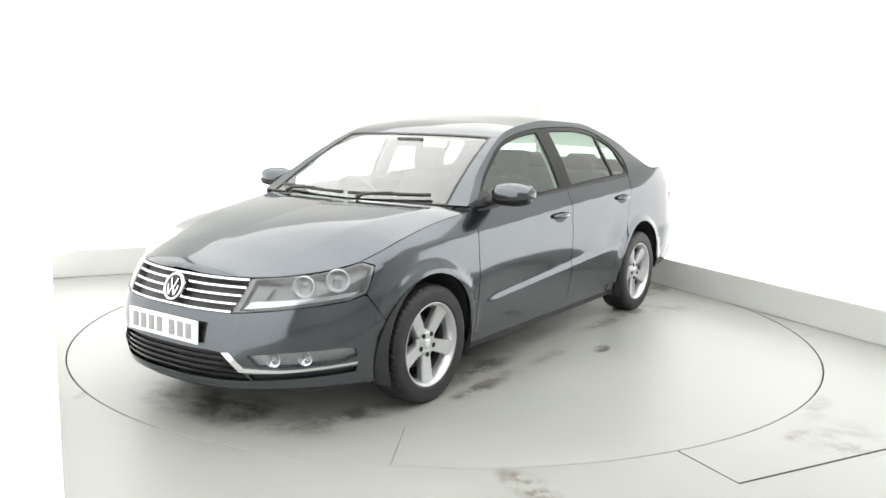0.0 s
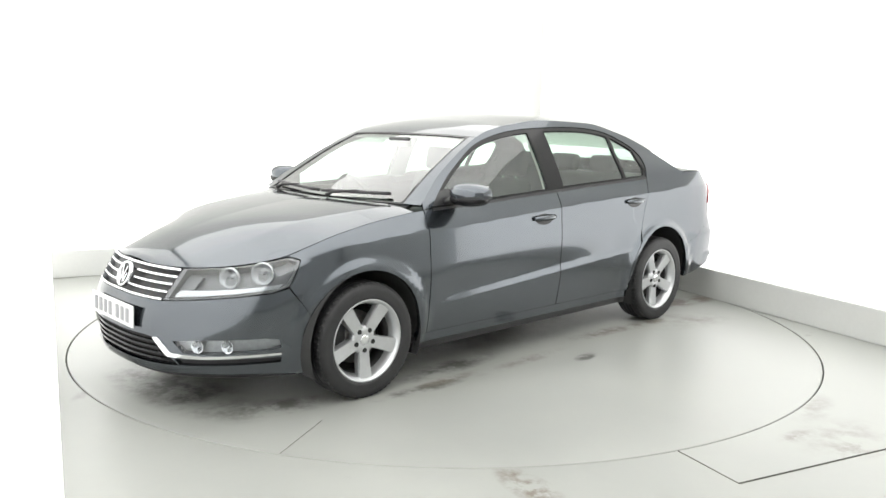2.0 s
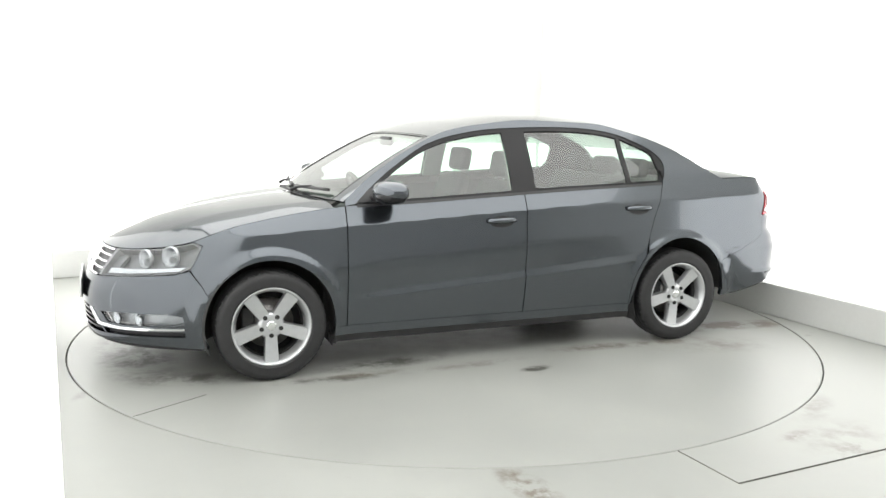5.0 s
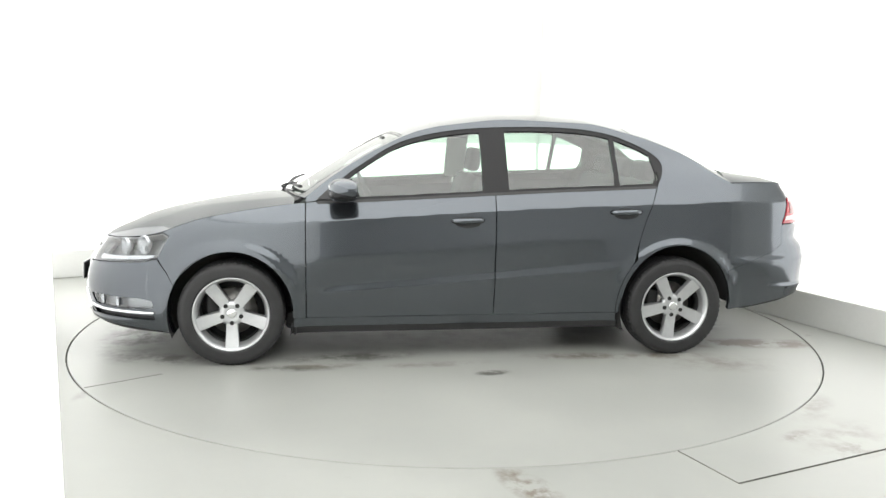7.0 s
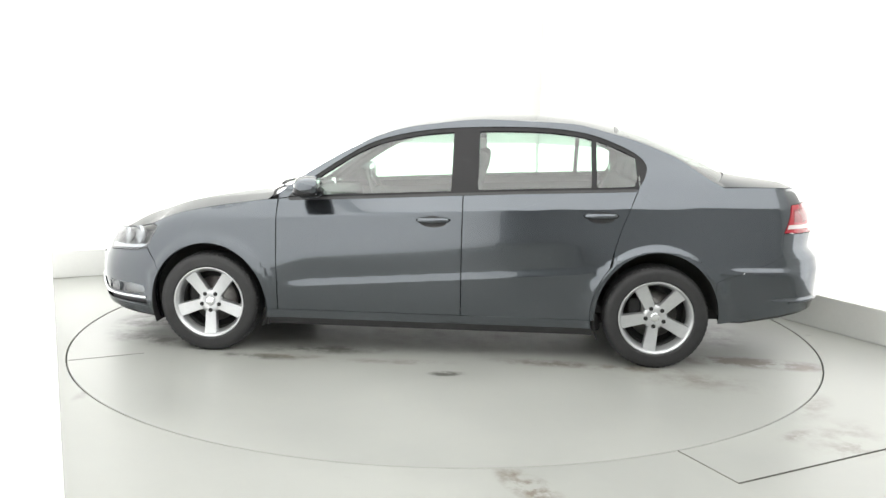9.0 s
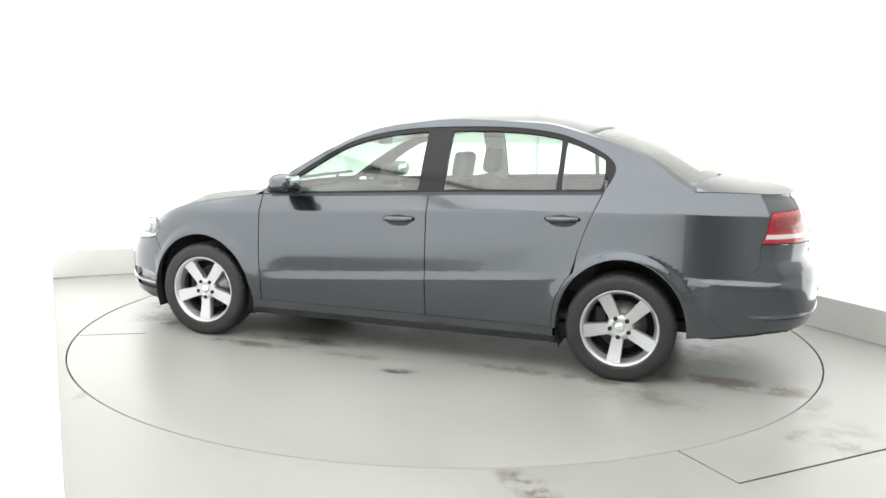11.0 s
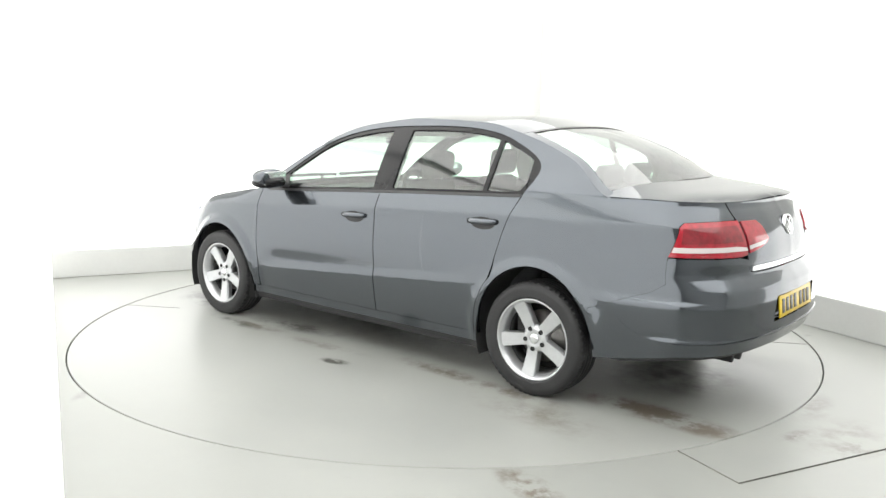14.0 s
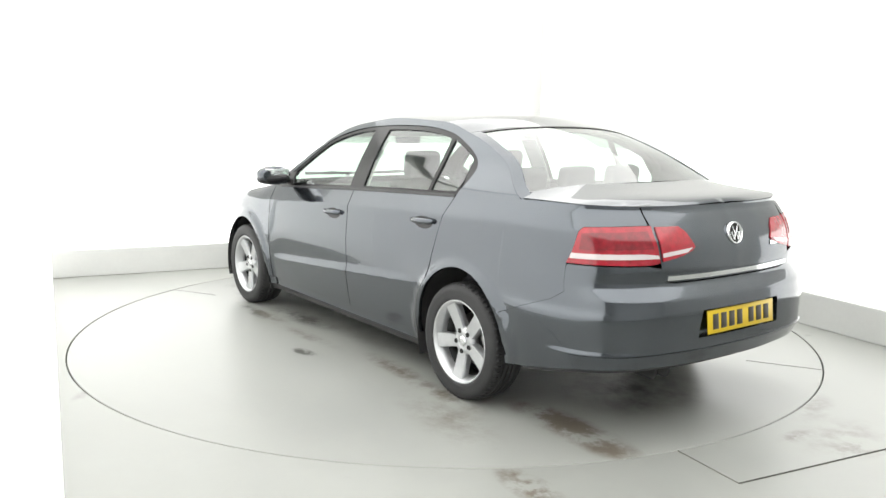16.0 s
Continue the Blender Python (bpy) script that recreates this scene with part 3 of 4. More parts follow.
def body(car):
    """Painted panels, glass and trim."""
    # doors
    fd = [(0.925, 0.275), (0.925, 0.6), (0.925, 0.90)] + belt_run(0.922, -0.196) + [(-0.194, 0.6), (-0.194, 0.275)]
    front = both("front_door", sheet(skin, at_side(*fd), flange=0.02, step=0.06, step_b=0.014), M_PAINT, car)
    gone = arc(-AXLE, R_REAR + 0.030, 46, -4, 14)
    rd = [(-0.200, 0.275), (-0.200, 0.6)] + belt_run(-0.202, -1.222) + [(-1.178, 0.95), (-1.135, 0.84), (-1.10, 0.72)] + gone[1:] + [(-0.965, 0.275)]
    rear = both("rear_door", sheet(skin, at_side(*rd), flange=0.02, step=0.05, step_b=0.014), M_PAINT, car)
    # front wing
    fw = [(0.931, 0.275), (0.931, 0.90)] + belt_run(0.931, 1.872, -0.001, 28) + [(1.82, 0.772), (1.758, 0.756), (1.769, 0.70), (1.796, 0.628), (1.72, 0.545), (1.674, 0.470)] + arc(AXLE, R_FRONT, 27, 176, 30) + [(1.004, 0.275)]
    both("front_wing", sheet(skin, at_side(*fw), flange=0.022, step=0.03, step_b=0.016), M_PAINT, car)
    # quarter panel with the rear pillar
    rail = [(p[0], p[2]) for p in RAIL if -1.95 < p[0] < -1.10 and p[2] > float(BELT(p[0])) + 0.002]
    qp = at_side(*(arc(-AXLE, R_REAR, 158, -5, 34) + arc(-AXLE, R_REAR + 0.0265, -5, 46, 14) + [(-1.104, 0.722), (-1.139, 0.84), (-1.182, 0.95), (-1.226, 1.052)] + [p for p in DLO[::-1] if p[1] > 1.0605 and p[0] < -1.0999] + rail + belt_run(rail[-1][0] - 0.012, -2.19, -0.001, 12)))
    qp += [(ur(y), float(BELT(-2.25)) - 0.002) for y in (0.66, 0.60, 0.572)] + [(ur(0.548), 0.994), (ur(0.62), 0.994)]
    qp += at_side((-2.178, 0.988), (-2.151, 0.970), (-2.104, 0.872), (-2.078, 0.824), (-2.075, 0.805), (-2.075, 0.70), (-2.0, 0.655), (-1.85, 0.60), (-1.688, 0.535))
    both("quarter_panel", sheet(skin, qp, flange=0.02, step=0.03, step_b=0.018), M_PAINT, car)
    # roof rail with the door frames
    rail = [(p[0], p[2]) for p in RAIL if -1.11 <= p[0] < 0.93]
    sf = rail + [p for p in DLO[::-1] if p[0] > -1.1001] + [(0.925, 0.955)]
    both("roof_rail", sheet(skin, at_side(*sf), flange=0.012, step=0.05), M_PAINT, car)
    # black window surround, glass
    ins = 0.024
    xs = np.linspace(0.775, -0.125, 22)
    g1 = [(x, dlo_top(x, ins)) for x in xs] + belt_run(-0.125, 0.775, 0.020)
    xs = np.linspace(-0.285, -0.955, 18)
    g2 = [(x, dlo_top(x, ins)) for x in xs] + belt_run(-0.955, -0.285, 0.020)
    xs = np.linspace(-0.985, -1.235, 12)
    g3 = [(x, dlo_top(x, ins)) for x in xs] + [(-1.238, 1.15), (-1.205, 1.085)] + belt_run(-1.195, -0.985, 0.020, 5)
    ring = DLO + belt_run(-1.222, 0.865, 0.002, 30)
    both("window_surround", sheet(skin, at_side(*ring), [at_side(*g) for g in (g1, g2, g3)], off=-0.005, flange=0.02, step=0.05), M_GLOSS, car, "gloss black window surround")
    both("window", sheet(skin, at_side(*g1), off=-0.012, flange=0.004), G_SIDE, front, "green tinted side glass")
    both("window", sheet(skin, at_side(*g2), off=-0.012, flange=0.004), G_SIDE, rear, "green tinted side glass")
    both("quarter_window", sheet(skin, at_side(*g3), off=-0.012, flange=0.004), G_SIDE, car, "small fixed green tinted glass")
    both("belt_trim", sheet(skin, at_side(*(belt_run(0.86, -1.215, 0.004, 24) + belt_run(-1.215, 0.86, -0.010, 24))), off=0.004, flange=0.012, step=0.08, step_b=0.02), M_BLACK, car, "thin black weather strip")
    # sills
    sill = [(1.0, 0.218), (1.0, 0.270), (-0.975, 0.270), (-0.975, 0.218)]
    both("sill", sheet(skin, at_side(*sill), off=-0.006, flange=0.03, step_b=0.013), M_PAINT, car)
    under = [(1.02, 0.165), (1.02, 0.214), (-0.99, 0.214), (-0.99, 0.165)]
    both("sill_skirt", sheet(skin, at_side(*under), off=-0.018, flange=0.05), M_BLACK, car, "black underside of the sill")
    # hood
    rim = [(p[0] - 0.002, p[1] - GAP) for p in HOOD_RIM[:: 6] if p[0] > 0.985]
    cowl = [(1.085 - 0.085 * (y / 0.66) ** 2, y) for y in np.linspace(0.69, -0.69, 15)]
    outline = rim + cowl + [(x, -y) for x, y in rim[::-1]]
    panel("bonnet", sheet(hood, outline, step=0.04, step_b=0.02, flange=0.016), M_PAINT, car)
    panel("cowl", sheet(lambda a, y: top(a, y) - np.array([0, 0, 0.012]), [(1.035, -0.72), (1.035, 0.72), (1.16, 0.70), (1.16, -0.70)], step=0.06, flange=0.02), M_BLACK, car, "black plastic scuttle below the windscreen")
    # windscreen, roof, rear window
    run = np.linspace(1.06, 0.35, 16)
    def half(a):      # half-width of the windscreen
        return min(0.560 + 0.170 * (a - 0.35), float(edge(a)) - 0.03)

    ws = [(a, half(a)) for a in run] + [(a, -half(a)) for a in run[::-1]]
    panel("windscreen", sheet(top, ws, off=-0.004, flange=0.005), G_SCREEN, car, "clear raked windscreen")
    post = [(a, half(a) + 0.002) for a in run] + [(a, float(edge(a)) - 0.0005) for a in run[::-1]]
    seal = [(a, half(a) - 0.012) for a in run] + [(a, half(a) + 0.003) for a in run[::-1]]
    both("glass_seal", sheet(top, seal, step=0.06, off=0.0005, flange=0.006), M_GLOSS, car, "black edge of the glass")
    both("front_pillar", sheet(top, post, step=0.06, flange=0.014), M_PAINT, car)
    run = np.linspace(0.345, -1.14, 26)
    rf = [(a, float(edge(a)) - 0.0005) for a in run] + [(a, -float(edge(a)) + 0.0005) for a in run[::-1]]
    panel("roof", sheet(top, rf, step=0.06, flange=0.012), M_PAINT, car)
    run = np.linspace(-1.16, -1.835, 16)
    wide = 0.062
    rw = [(a, float(edge(a)) - wide) for a in run] + [(a, -float(edge(a)) + wide) for a in run[::-1]]
    panel("rear_window", sheet(top, rw, off=-0.004, flange=0.005), G_SCREEN, car, "raked rear window")
    run = np.linspace(-1.145, -1.93, 18)
    post = [(a, float(edge(a)) - wide + 0.002) for a in run] + [(a, float(edge(a)) - 0.0005) for a in run[::-1]]
    both("rear_pillar", sheet(top, post, step=0.06, flange=0.014), M_PAINT, car)
    rims = [(("screen_seal"), 1.064, 1.05, None), ("header_seal", 0.366, 0.348, None), ("rear_seal", -1.143, -1.165, wide)]
    for name, a1, a2, w in rims:
        y1 = float(edge((a1 + a2) / 2)) - w if w else half((a1 + a2) / 2)
        panel("glass_seal", sheet(top, [(a1, -y1), (a1, y1), (a2, y1), (a2, -y1)], step=0.06, off=0.0005, flange=0.006, step_b=0.06), M_GLOSS, car, "black edge of the glass")
    # boot lid: upper and rear faces in one
    rim = [(p[0] + 0.001, p[1] - 0.012) for p in DECK_RIM[::8] if p[0] < -1.705]
    rim = [q for q in rim if q[1] > 0.02] + [(float(DECK_RIM[-1, 0]) + 0.001, 0.0)]
    lid_top = [(-1.846 + 0.10 * (y / 0.6) ** 2, y) for y in np.linspace(-0.72, 0.72, 15)] + rim + [(x, -y) for x, y in rim[::-1][1:]]
    return front, rear, lid_top


def wrap_rear(u, z):
    """The rear face counted from its middle: u to the car's left."""
    w = LOOP_U[-1] - np.abs(np.asarray(u, float))
    p = skin(w, z)
    p[..., 1] *= np.sign(u)
    return p


def rear_u(y, z=None):
    s = 1 if y >= 0 else -1
    return s * (LOOP_U[-1] - abs(ur(abs(y))))


def rear_x(x):
    return LOOP_U[-1] - us(x)
def badge_at(parent, m, k):
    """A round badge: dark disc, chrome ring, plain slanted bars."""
    disc = part("badge", lathe([(0, 0.006 * k), (0.058 * k, 0.006 * k), (0.060 * k, -0.006), (0, -0.006)], 40), M_GLOSS, parent, "round dark badge with chrome ring", m)
    part("badge_ring", lathe([(0.056 * k, 0.004 * k), (0.058 * k, 0.012 * k), (0.064 * k, 0.013 * k), (0.068 * k, 0.008 * k), (0.068 * k, -0.006)], 48), M_CHROME, disc, "chrome ring")
    for x, z, a in ((-0.016, 0.018, 18), (0.016, 0.018, -18), (-0.030, -0.016, 18), (0.030, -0.016, -18), (-0.010, -0.020, -18), (0.010, -0.020, 18)):
        part("badge_bar", box((0.009 * k, 0.006 * k, 0.048 * k), bevel=0.0015), M_CHROME, disc, m=Matrix.Translation((x * k, 0.009 * k, z * k)) @ pose(0, 0, 0, 0, a * -1, 0))


def rear_end(car, lid_top):
    """Boot lid, tail lamps, rear bumper, plate and exhaust."""
    lid_back = [(rear_u(y), float(BELT(float(np.interp(-abs(y), -LOOP[-120:, 1], LOOP[-120:, 0])))) - 0.001) for y in np.linspace(-0.568, 0.568, 17)]
    lid_back += [(rear_u(0.535), 0.992), (rear_u(0.505), 0.812), (rear_u(0.48), 0.752)] + [(rear_u(y), 0.742) for y in np.linspace(0.42, -0.42, 9)] + [(rear_u(-0.48), 0.752), (rear_u(-0.505), 0.812), (rear_u(-0.535), 0.992)]
    lid = panel("boot_lid", [sheet(deck, lid_top, step=0.05, flange=0.014), sheet(wrap_rear, lid_back, step=0.04, flange=0.02, flip=True)], M_PAINT, car)
    inner = [(rear_u(0.515), 0.986), (rear_u(0.38), 0.984), (rear_u(0.345), 0.960), (rear_u(0.305), 0.895), (rear_u(0.325), 0.878), (rear_u(0.40), 0.855), (rear_u(0.50), 0.838)]
    both("tail_lamp", sheet(wrap_rear, inner, off=0.006, flange=0.02, flip=True, step=0.03), M_RED, lid, "red tail lamp section on the boot lid")
    outer = [(rear_x(-2.080), 0.828), (rear_x(-2.108), 0.874), (rear_x(-2.154), 0.966), (rear_x(-2.180), 0.984), (rear_u(0.60), 0.990), (rear_u(0.535), 0.989), (rear_u(0.515), 0.832), (rear_u(0.56), 0.825)]
    lamps = both("tail_lamp", sheet(wrap_rear, outer, off=0.006, flange=0.03, flip=True, step=0.03), M_RED, car, "red wraparound tail lamp with pale strip")
    both("lamp_strip", sheet(wrap_rear, [(rear_x(-2.099), 0.850), (rear_x(-2.110), 0.874), (rear_u(0.60), 0.874), (rear_u(0.524), 0.866), (rear_u(0.522), 0.852)], off=0.009, flange=0.004, flip=True, step=0.03), M_CLEAR, lamps, "pale clear lamp strip")
    both("lamp_core", sheet(wrap_rear, [(rear_x(-2.150), 0.890), (rear_x(-2.170), 0.960), (rear_u(0.56), 0.968), (rear_u(0.545), 0.895)], off=0.009, flange=0.004, flip=True, step=0.03), M_RED_DARK, lamps, "darker red lamp core")
    both("lamp_strip", sheet(wrap_rear, [(rear_u(0.50), 0.856), (rear_u(0.50), 0.874), (rear_u(0.325), 0.892), (rear_u(0.36), 0.872)], off=0.009, flange=0.004, flip=True, step=0.03), M_CLEAR, lid, "pale clear lamp strip")
    badge_at(lid, Matrix.Translation(wrap_rear(0.0, 0.938)) @ pose(0, 0, 0, 0, 14, 0) @ pose(0, 0, 0, 0, 0, 90), 0.80)
    strip = [(rear_u(y), 0.752) for y in np.linspace(-0.47, 0.47, 11)] + [(rear_u(y), 0.773) for y in np.linspace(0.47, -0.47, 11)]
    panel("chrome_strip", sheet(wrap_rear, strip, off=0.008, flange=0.01, flip=True, step=0.05, step_b=0.02), M_CHROME, lid, "bright chrome strip along the lid's lower edge")
    panel("lettering_bar", sheet(wrap_rear, [(rear_u(-0.30), 0.862), (rear_u(-0.30), 0.880), (rear_u(-0.42), 0.880), (rear_u(-0.42), 0.862)], off=0.004, flange=0.004, flip=True), M_CHROME, lid, "small chrome bar in place of lettering")
    # bumper with a recess for the plate
    edge_top = [(rear_x(-1.690), 0.5335), (rear_x(-1.85), 0.5985), (rear_x(-2.0), 0.6535), (rear_x(-2.0765), 0.699), (rear_x(-2.0765), 0.803), (rear_x(-2.084), 0.821), (rear_u(0.57), 0.819), (rear_u(0.50), 0.806), (rear_u(0.474), 0.746)]
    edge_top += [(rear_u(y), 0.735) for y in np.linspace(0.42, 0.0, 5)]
    low = [(rear_x(x), z) for x, z in arc(-AXLE, R_REAR, 184, 158.5, 9)]
    bottom = [(rear_u(y), 0.364) for y in np.linspace(0.0, 0.66, 7)] + [(rear_x(-2.15), 0.356), (rear_x(-2.0), 0.330), (rear_x(-1.85), 0.302)]
    half = bottom + low + edge_top
    whole = half + [(-u, z) for u, z in half[::-1][1:-1]]
    recess = [(rear_u(-0.31), 0.484), (rear_u(0.31), 0.484), (rear_u(0.29), 0.612), (rear_u(-0.29), 0.612)]
    bumper = panel("rear_bumper", sheet(wrap_rear, whole, [recess], step=0.045, step_b=0.013, flange=0.03, flip=True), M_PAINT, car)
    panel("plate_recess", sheet(wrap_rear, recess, off=-0.034, flange=0.002, flip=True), M_PAINT, bumper, "grey recess round the plate")
    skirt = [(u, z - 0.003) for u, z in bottom] + [(rear_x(-1.78), 0.282), (rear_x(-1.85), 0.280), (rear_x(-2.0), 0.306), (rear_x(-2.15), 0.328), (rear_u(0.5), 0.332), (0.0, 0.332)]
    skirt = skirt + [(-u, z) for u, z in skirt[::-1][1:-1]]
    panel("bumper_skirt", sheet(wrap_rear, skirt, off=-0.022, flange=0.05, flip=True), M_BLACK, bumper, "dark lower edge of the bumper")
    crease = [(rear_x(-2.12), 0.412), (rear_x(-2.12), 0.422), (rear_u(0.45), 0.432), (0, 0.432), (0, 0.424), (rear_u(0.45), 0.424)]
    both("bumper_lip", sheet(wrap_rear, crease, off=0.006, flange=0.01, flip=True, step=0.06, step_b=0.02), M_PAINT, bumper)
    at = wrap_rear(0.0, 0.545)
    m = Matrix.Translation((float(at[0]) + 0.010, 0, 0.548)) @ pose(0, 0, 0, 0, 6, 0)
    plate = part("number_plate", box((0.008, 0.52, 0.111), bevel=0.003), M_PLATE_Y, bumper, "yellow rear number plate with dark bars", m)
    for k in range(7):
        y = 0.205 - 0.062 * k - (0.03 if k > 3 else 0)
        part("plate_bar", box((0.003, 0.042, 0.072), bevel=0.0012), M_BAR_DARK, plate, m=pose(-0.005, y, 0))
    part("exhaust", tube([(-1.9, 0.43, 0.29), (-2.12, 0.43, 0.300), (-2.26, 0.43, 0.296)], 0.027, 16), M_DARK, car, "dull dark exhaust pipe")
    part("exhaust", tube([(-1.9, 0.35, 0.29), (-2.12, 0.35, 0.300), (-2.27, 0.35, 0.296)], 0.027, 16), M_DARK, car, "dull dark exhaust pipe")


def sphere(scale, at=(0, 0, 0), seg=24, squash=None):
    bm = bmesh.new()
    bmesh.ops.create_uvsphere(bm, u_segments=seg, v_segments=seg // 2, radius=1)
    for v in bm.verts:
        c = v.co.copy()
        if squash:
            c = Vector([math.copysign(abs(q) ** squash, q) for q in c])
        v.co = Vector((c.x * scale[0], c.y * scale[1], c.z * scale[2])) + Vector(at)
    return bm


def front_end(car):
    """Bumper, grilles, head and fog lamps, plate."""
    lamp = [(uf(0.425), 0.705), (uf(0.50), 0.711)] + [(us(x), float(BELT(x)) - 0.003) for x in (2.10, 2.02, 1.94, 1.88)] + [(us(1.82), 0.768), (us(1.765), 0.752), (us(1.776), 0.70), (us(1.80), 0.632), (us(1.88), 0.606), (uf(0.60), 0.582), (uf(0.385), 0.560)]
    g_top = [(uf(y), 0.704) for y in np.linspace(0.42, -0.42, 9)]
    g_low = [(uf(y), 0.558) for y in np.linspace(-0.375, 0.375, 9)]
    grille_hole = g_top + g_low
    seam = [(us(1.676), 0.470), (us(1.722), 0.541), (us(1.800), 0.622), (us(1.88), 0.600), (uf(0.60), 0.576), (uf(0.385), 0.554)] + [(uf(y), 0.554) for y in np.linspace(0.30, 0.0, 4)]
    low = [(us(x), z) for x, z in arc(AXLE, R_FRONT, -20, 27, 10)]
    bottom = [(uf(y), 0.205) for y in np.linspace(0.0, 0.6, 7)] + [(us(1.9), 0.198), (us(1.78), 0.188)]
    half = bottom + low + seam
    whole = half + [(-u, z) for u, z in half[::-1][1:-1]]
    mouth = [(uf(y), 0.245) for y in np.linspace(-0.50, 0.50, 9)] + [(uf(0.45), 0.30), (uf(0.37), 0.378)] + [(uf(y), 0.384) for y in np.linspace(0.3, -0.3, 5)] + [(uf(-0.37), 0.378), (uf(-0.45), 0.30)]
    fog = [(uf(0.475), 0.368), (uf(0.52), 0.312), (uf(0.62), 0.308), (us(1.86), 0.312), (us(1.80), 0.330), (us(1.81), 0.372), (us(1.88), 0.382), (uf(0.60), 0.380)]
    slot = [(uf(0.505), 0.247), (uf(0.62), 0.249), (us(1.80), 0.252), (us(1.80), 0.280), (uf(0.62), 0.282), (uf(0.485), 0.278)]
    bumper = panel("front_bumper", sheet(skin, whole, [mouth] + [fog, [(-u, z) for u, z in fog]] + [slot, [(-u, z) for u, z in slot]], step=0.045, step_b=0.018, flange=0.03), M_PAINT, car)
    panel("lower_grille", sheet(skin, [(u, z) for u, z in mouth], off=-0.03, flange=0.002), M_BLACK, bumper, "black lower grille")
    for z in (0.268, 0.296, 0.324, 0.352):
        y = 0.49 - max(0, (z - 0.26)) * 1.05
        panel("grille_slat", sheet(skin, [(uf(-y), z - 0.005), (uf(y), z - 0.005), (uf(y), z + 0.005), (uf(-y), z + 0.005)], off=-0.008, flange=0.02, step=0.06), M_GLOSS, bumper)
    both("slot_mesh", sheet(skin, slot, off=-0.025, flange=0.002), M_BLACK, bumper, "black side vent")
    pods = both("fog_lamp", sheet(skin, fog, off=-0.035, flange=0.002), M_BOWL, bumper, "clear fog lamp with a chrome surround")
    both("lens", sheet(skin, fog, off=-0.006, flange=0.004), G_LENS, pods)
    for k, s in enumerate((1, -1)):
        for y0, r in ((0.565, 0.030), (0.665, 0.030)):
            p = skin(uf(y0), 0.345)
            part("bulb_reflector", lathe([(0.006, -0.022), (r * 0.6, -0.014), (r, 0.006), (r + 0.004, 0.006)], 24), M_SILVER, pods[k], m=Matrix.Translation((p[0] - 0.022, s * p[1], 0.345)) @ pose(0, 0, 0, 0, 0, -90 + s * 28))
    blade = [(uf(0.366), 0.378), (uf(0.402), 0.381), (uf(0.468), 0.308), (uf(0.60), 0.299), (us(1.80), 0.305), (us(1.80), 0.293), (uf(0.60), 0.284), (uf(0.448), 0.289)]
    both("chrome_blade", sheet(skin, blade, off=0.005, flange=0.014, step=0.04, step_b=0.02), M_CHROME, bumper, "chrome blade below the fog lamp")
    panel("bumper_spoiler", sheet(skin, [(u, 0.203) for u in np.linspace(-us(1.74), us(1.74), 20)] + [(u, 0.165) for u in np.linspace(us(1.74), -us(1.74), 20)], off=-0.015, flange=0.04, step=0.08), M_BLACK, bumper, "black lower spoiler lip")
    # upper grille
    grille = panel("grille", sheet(skin, grille_hole, off=-0.035, flange=0.002), M_BLACK, car, "black front grille with chrome slats")
    for k, z in enumerate((0.562, 0.598, 0.634, 0.669, 0.699)):
        y = 0.375 + (z - 0.558) * 0.3
        h = 0.0045
        panel("chrome_slat", sheet(skin, [(uf(-y), z - h), (uf(y), z - h), (uf(y), z + h), (uf(-y), z + h)], off=0.001 if k in (0, 4) else -0.006, flange=0.024, step=0.05), M_CHROME, grille)
    p = skin(0.0, 0.634)
    badge_at(grille, Matrix.Translation((float(p[0]) + 0.004, 0, 0.634)) @ pose(0, 0, 0, 0, -22, 0) @ pose(0, 0, 0, 0, 0, -90), 1.0)
    # head lamps
    heads = both("headlight", sheet(skin, lamp, off=-0.055, flange=0.002, step=0.03), M_HOUSING, car, "large clear headlight with bright reflectors")
    both("lens", sheet(skin, lamp, off=-0.002, flange=0.006, step=0.04), G_LENS, heads)
    def rim_of(poly, w):
        c = np.mean(poly, 0)
        return [tuple(np.array(p) + (c - np.array(p)) * w) for p in poly]
    both("lamp_bezel", sheet(skin, lamp, [rim_of(lamp, 0.07)], off=-0.006, flange=0.045, step=0.04), M_HOUSING, heads, "grey headlight rim")
    for k, s in enumerate((1, -1)):
        for x0, y0, z0, r, turn in ((1.98, 0.600, 0.668, 0.050, 32), (1.855, 0.700, 0.690, 0.054, 42)):
            part("reflector", lathe([(0.003, -0.030), (0.009, -0.032), (0.012, -0.052), (r * 0.45, -0.045), (r * 0.75, -0.028), (r, 0.0), (r + 0.002, -0.002), (r + 0.003, -0.02)], 32), M_BOWL, heads[k], m=Matrix.Translation((x0 + 0.012, s * y0, z0)) @ pose(0, 0, 0, 0, 0, -90 + s * turn))
        sh = sheet(skin, [(uf(0.42), 0.580), (uf(0.60), 0.598), (us(1.86), 0.622), (us(1.83), 0.644), (uf(0.62), 0.624), (uf(0.445), 0.614)], off=-0.022, flange=0.02, step=0.04)
        panel("indicator", sh, M_SILVER, heads[k], "pale indicator strip", s < 0)
        sh = sheet(skin, [(uf(0.43), 0.615), (uf(0.50), 0.622), (uf(0.52), 0.685), (uf(0.45), 0.682)], off=-0.03, flange=0.02, step=0.03)
        panel("inner_reflector", sh, M_HOUSING, heads[k], "", s < 0)
    m = Matrix.Translation((2.326, 0, 0.462)) @ pose(0, 0, 0, 0, -2, 0)
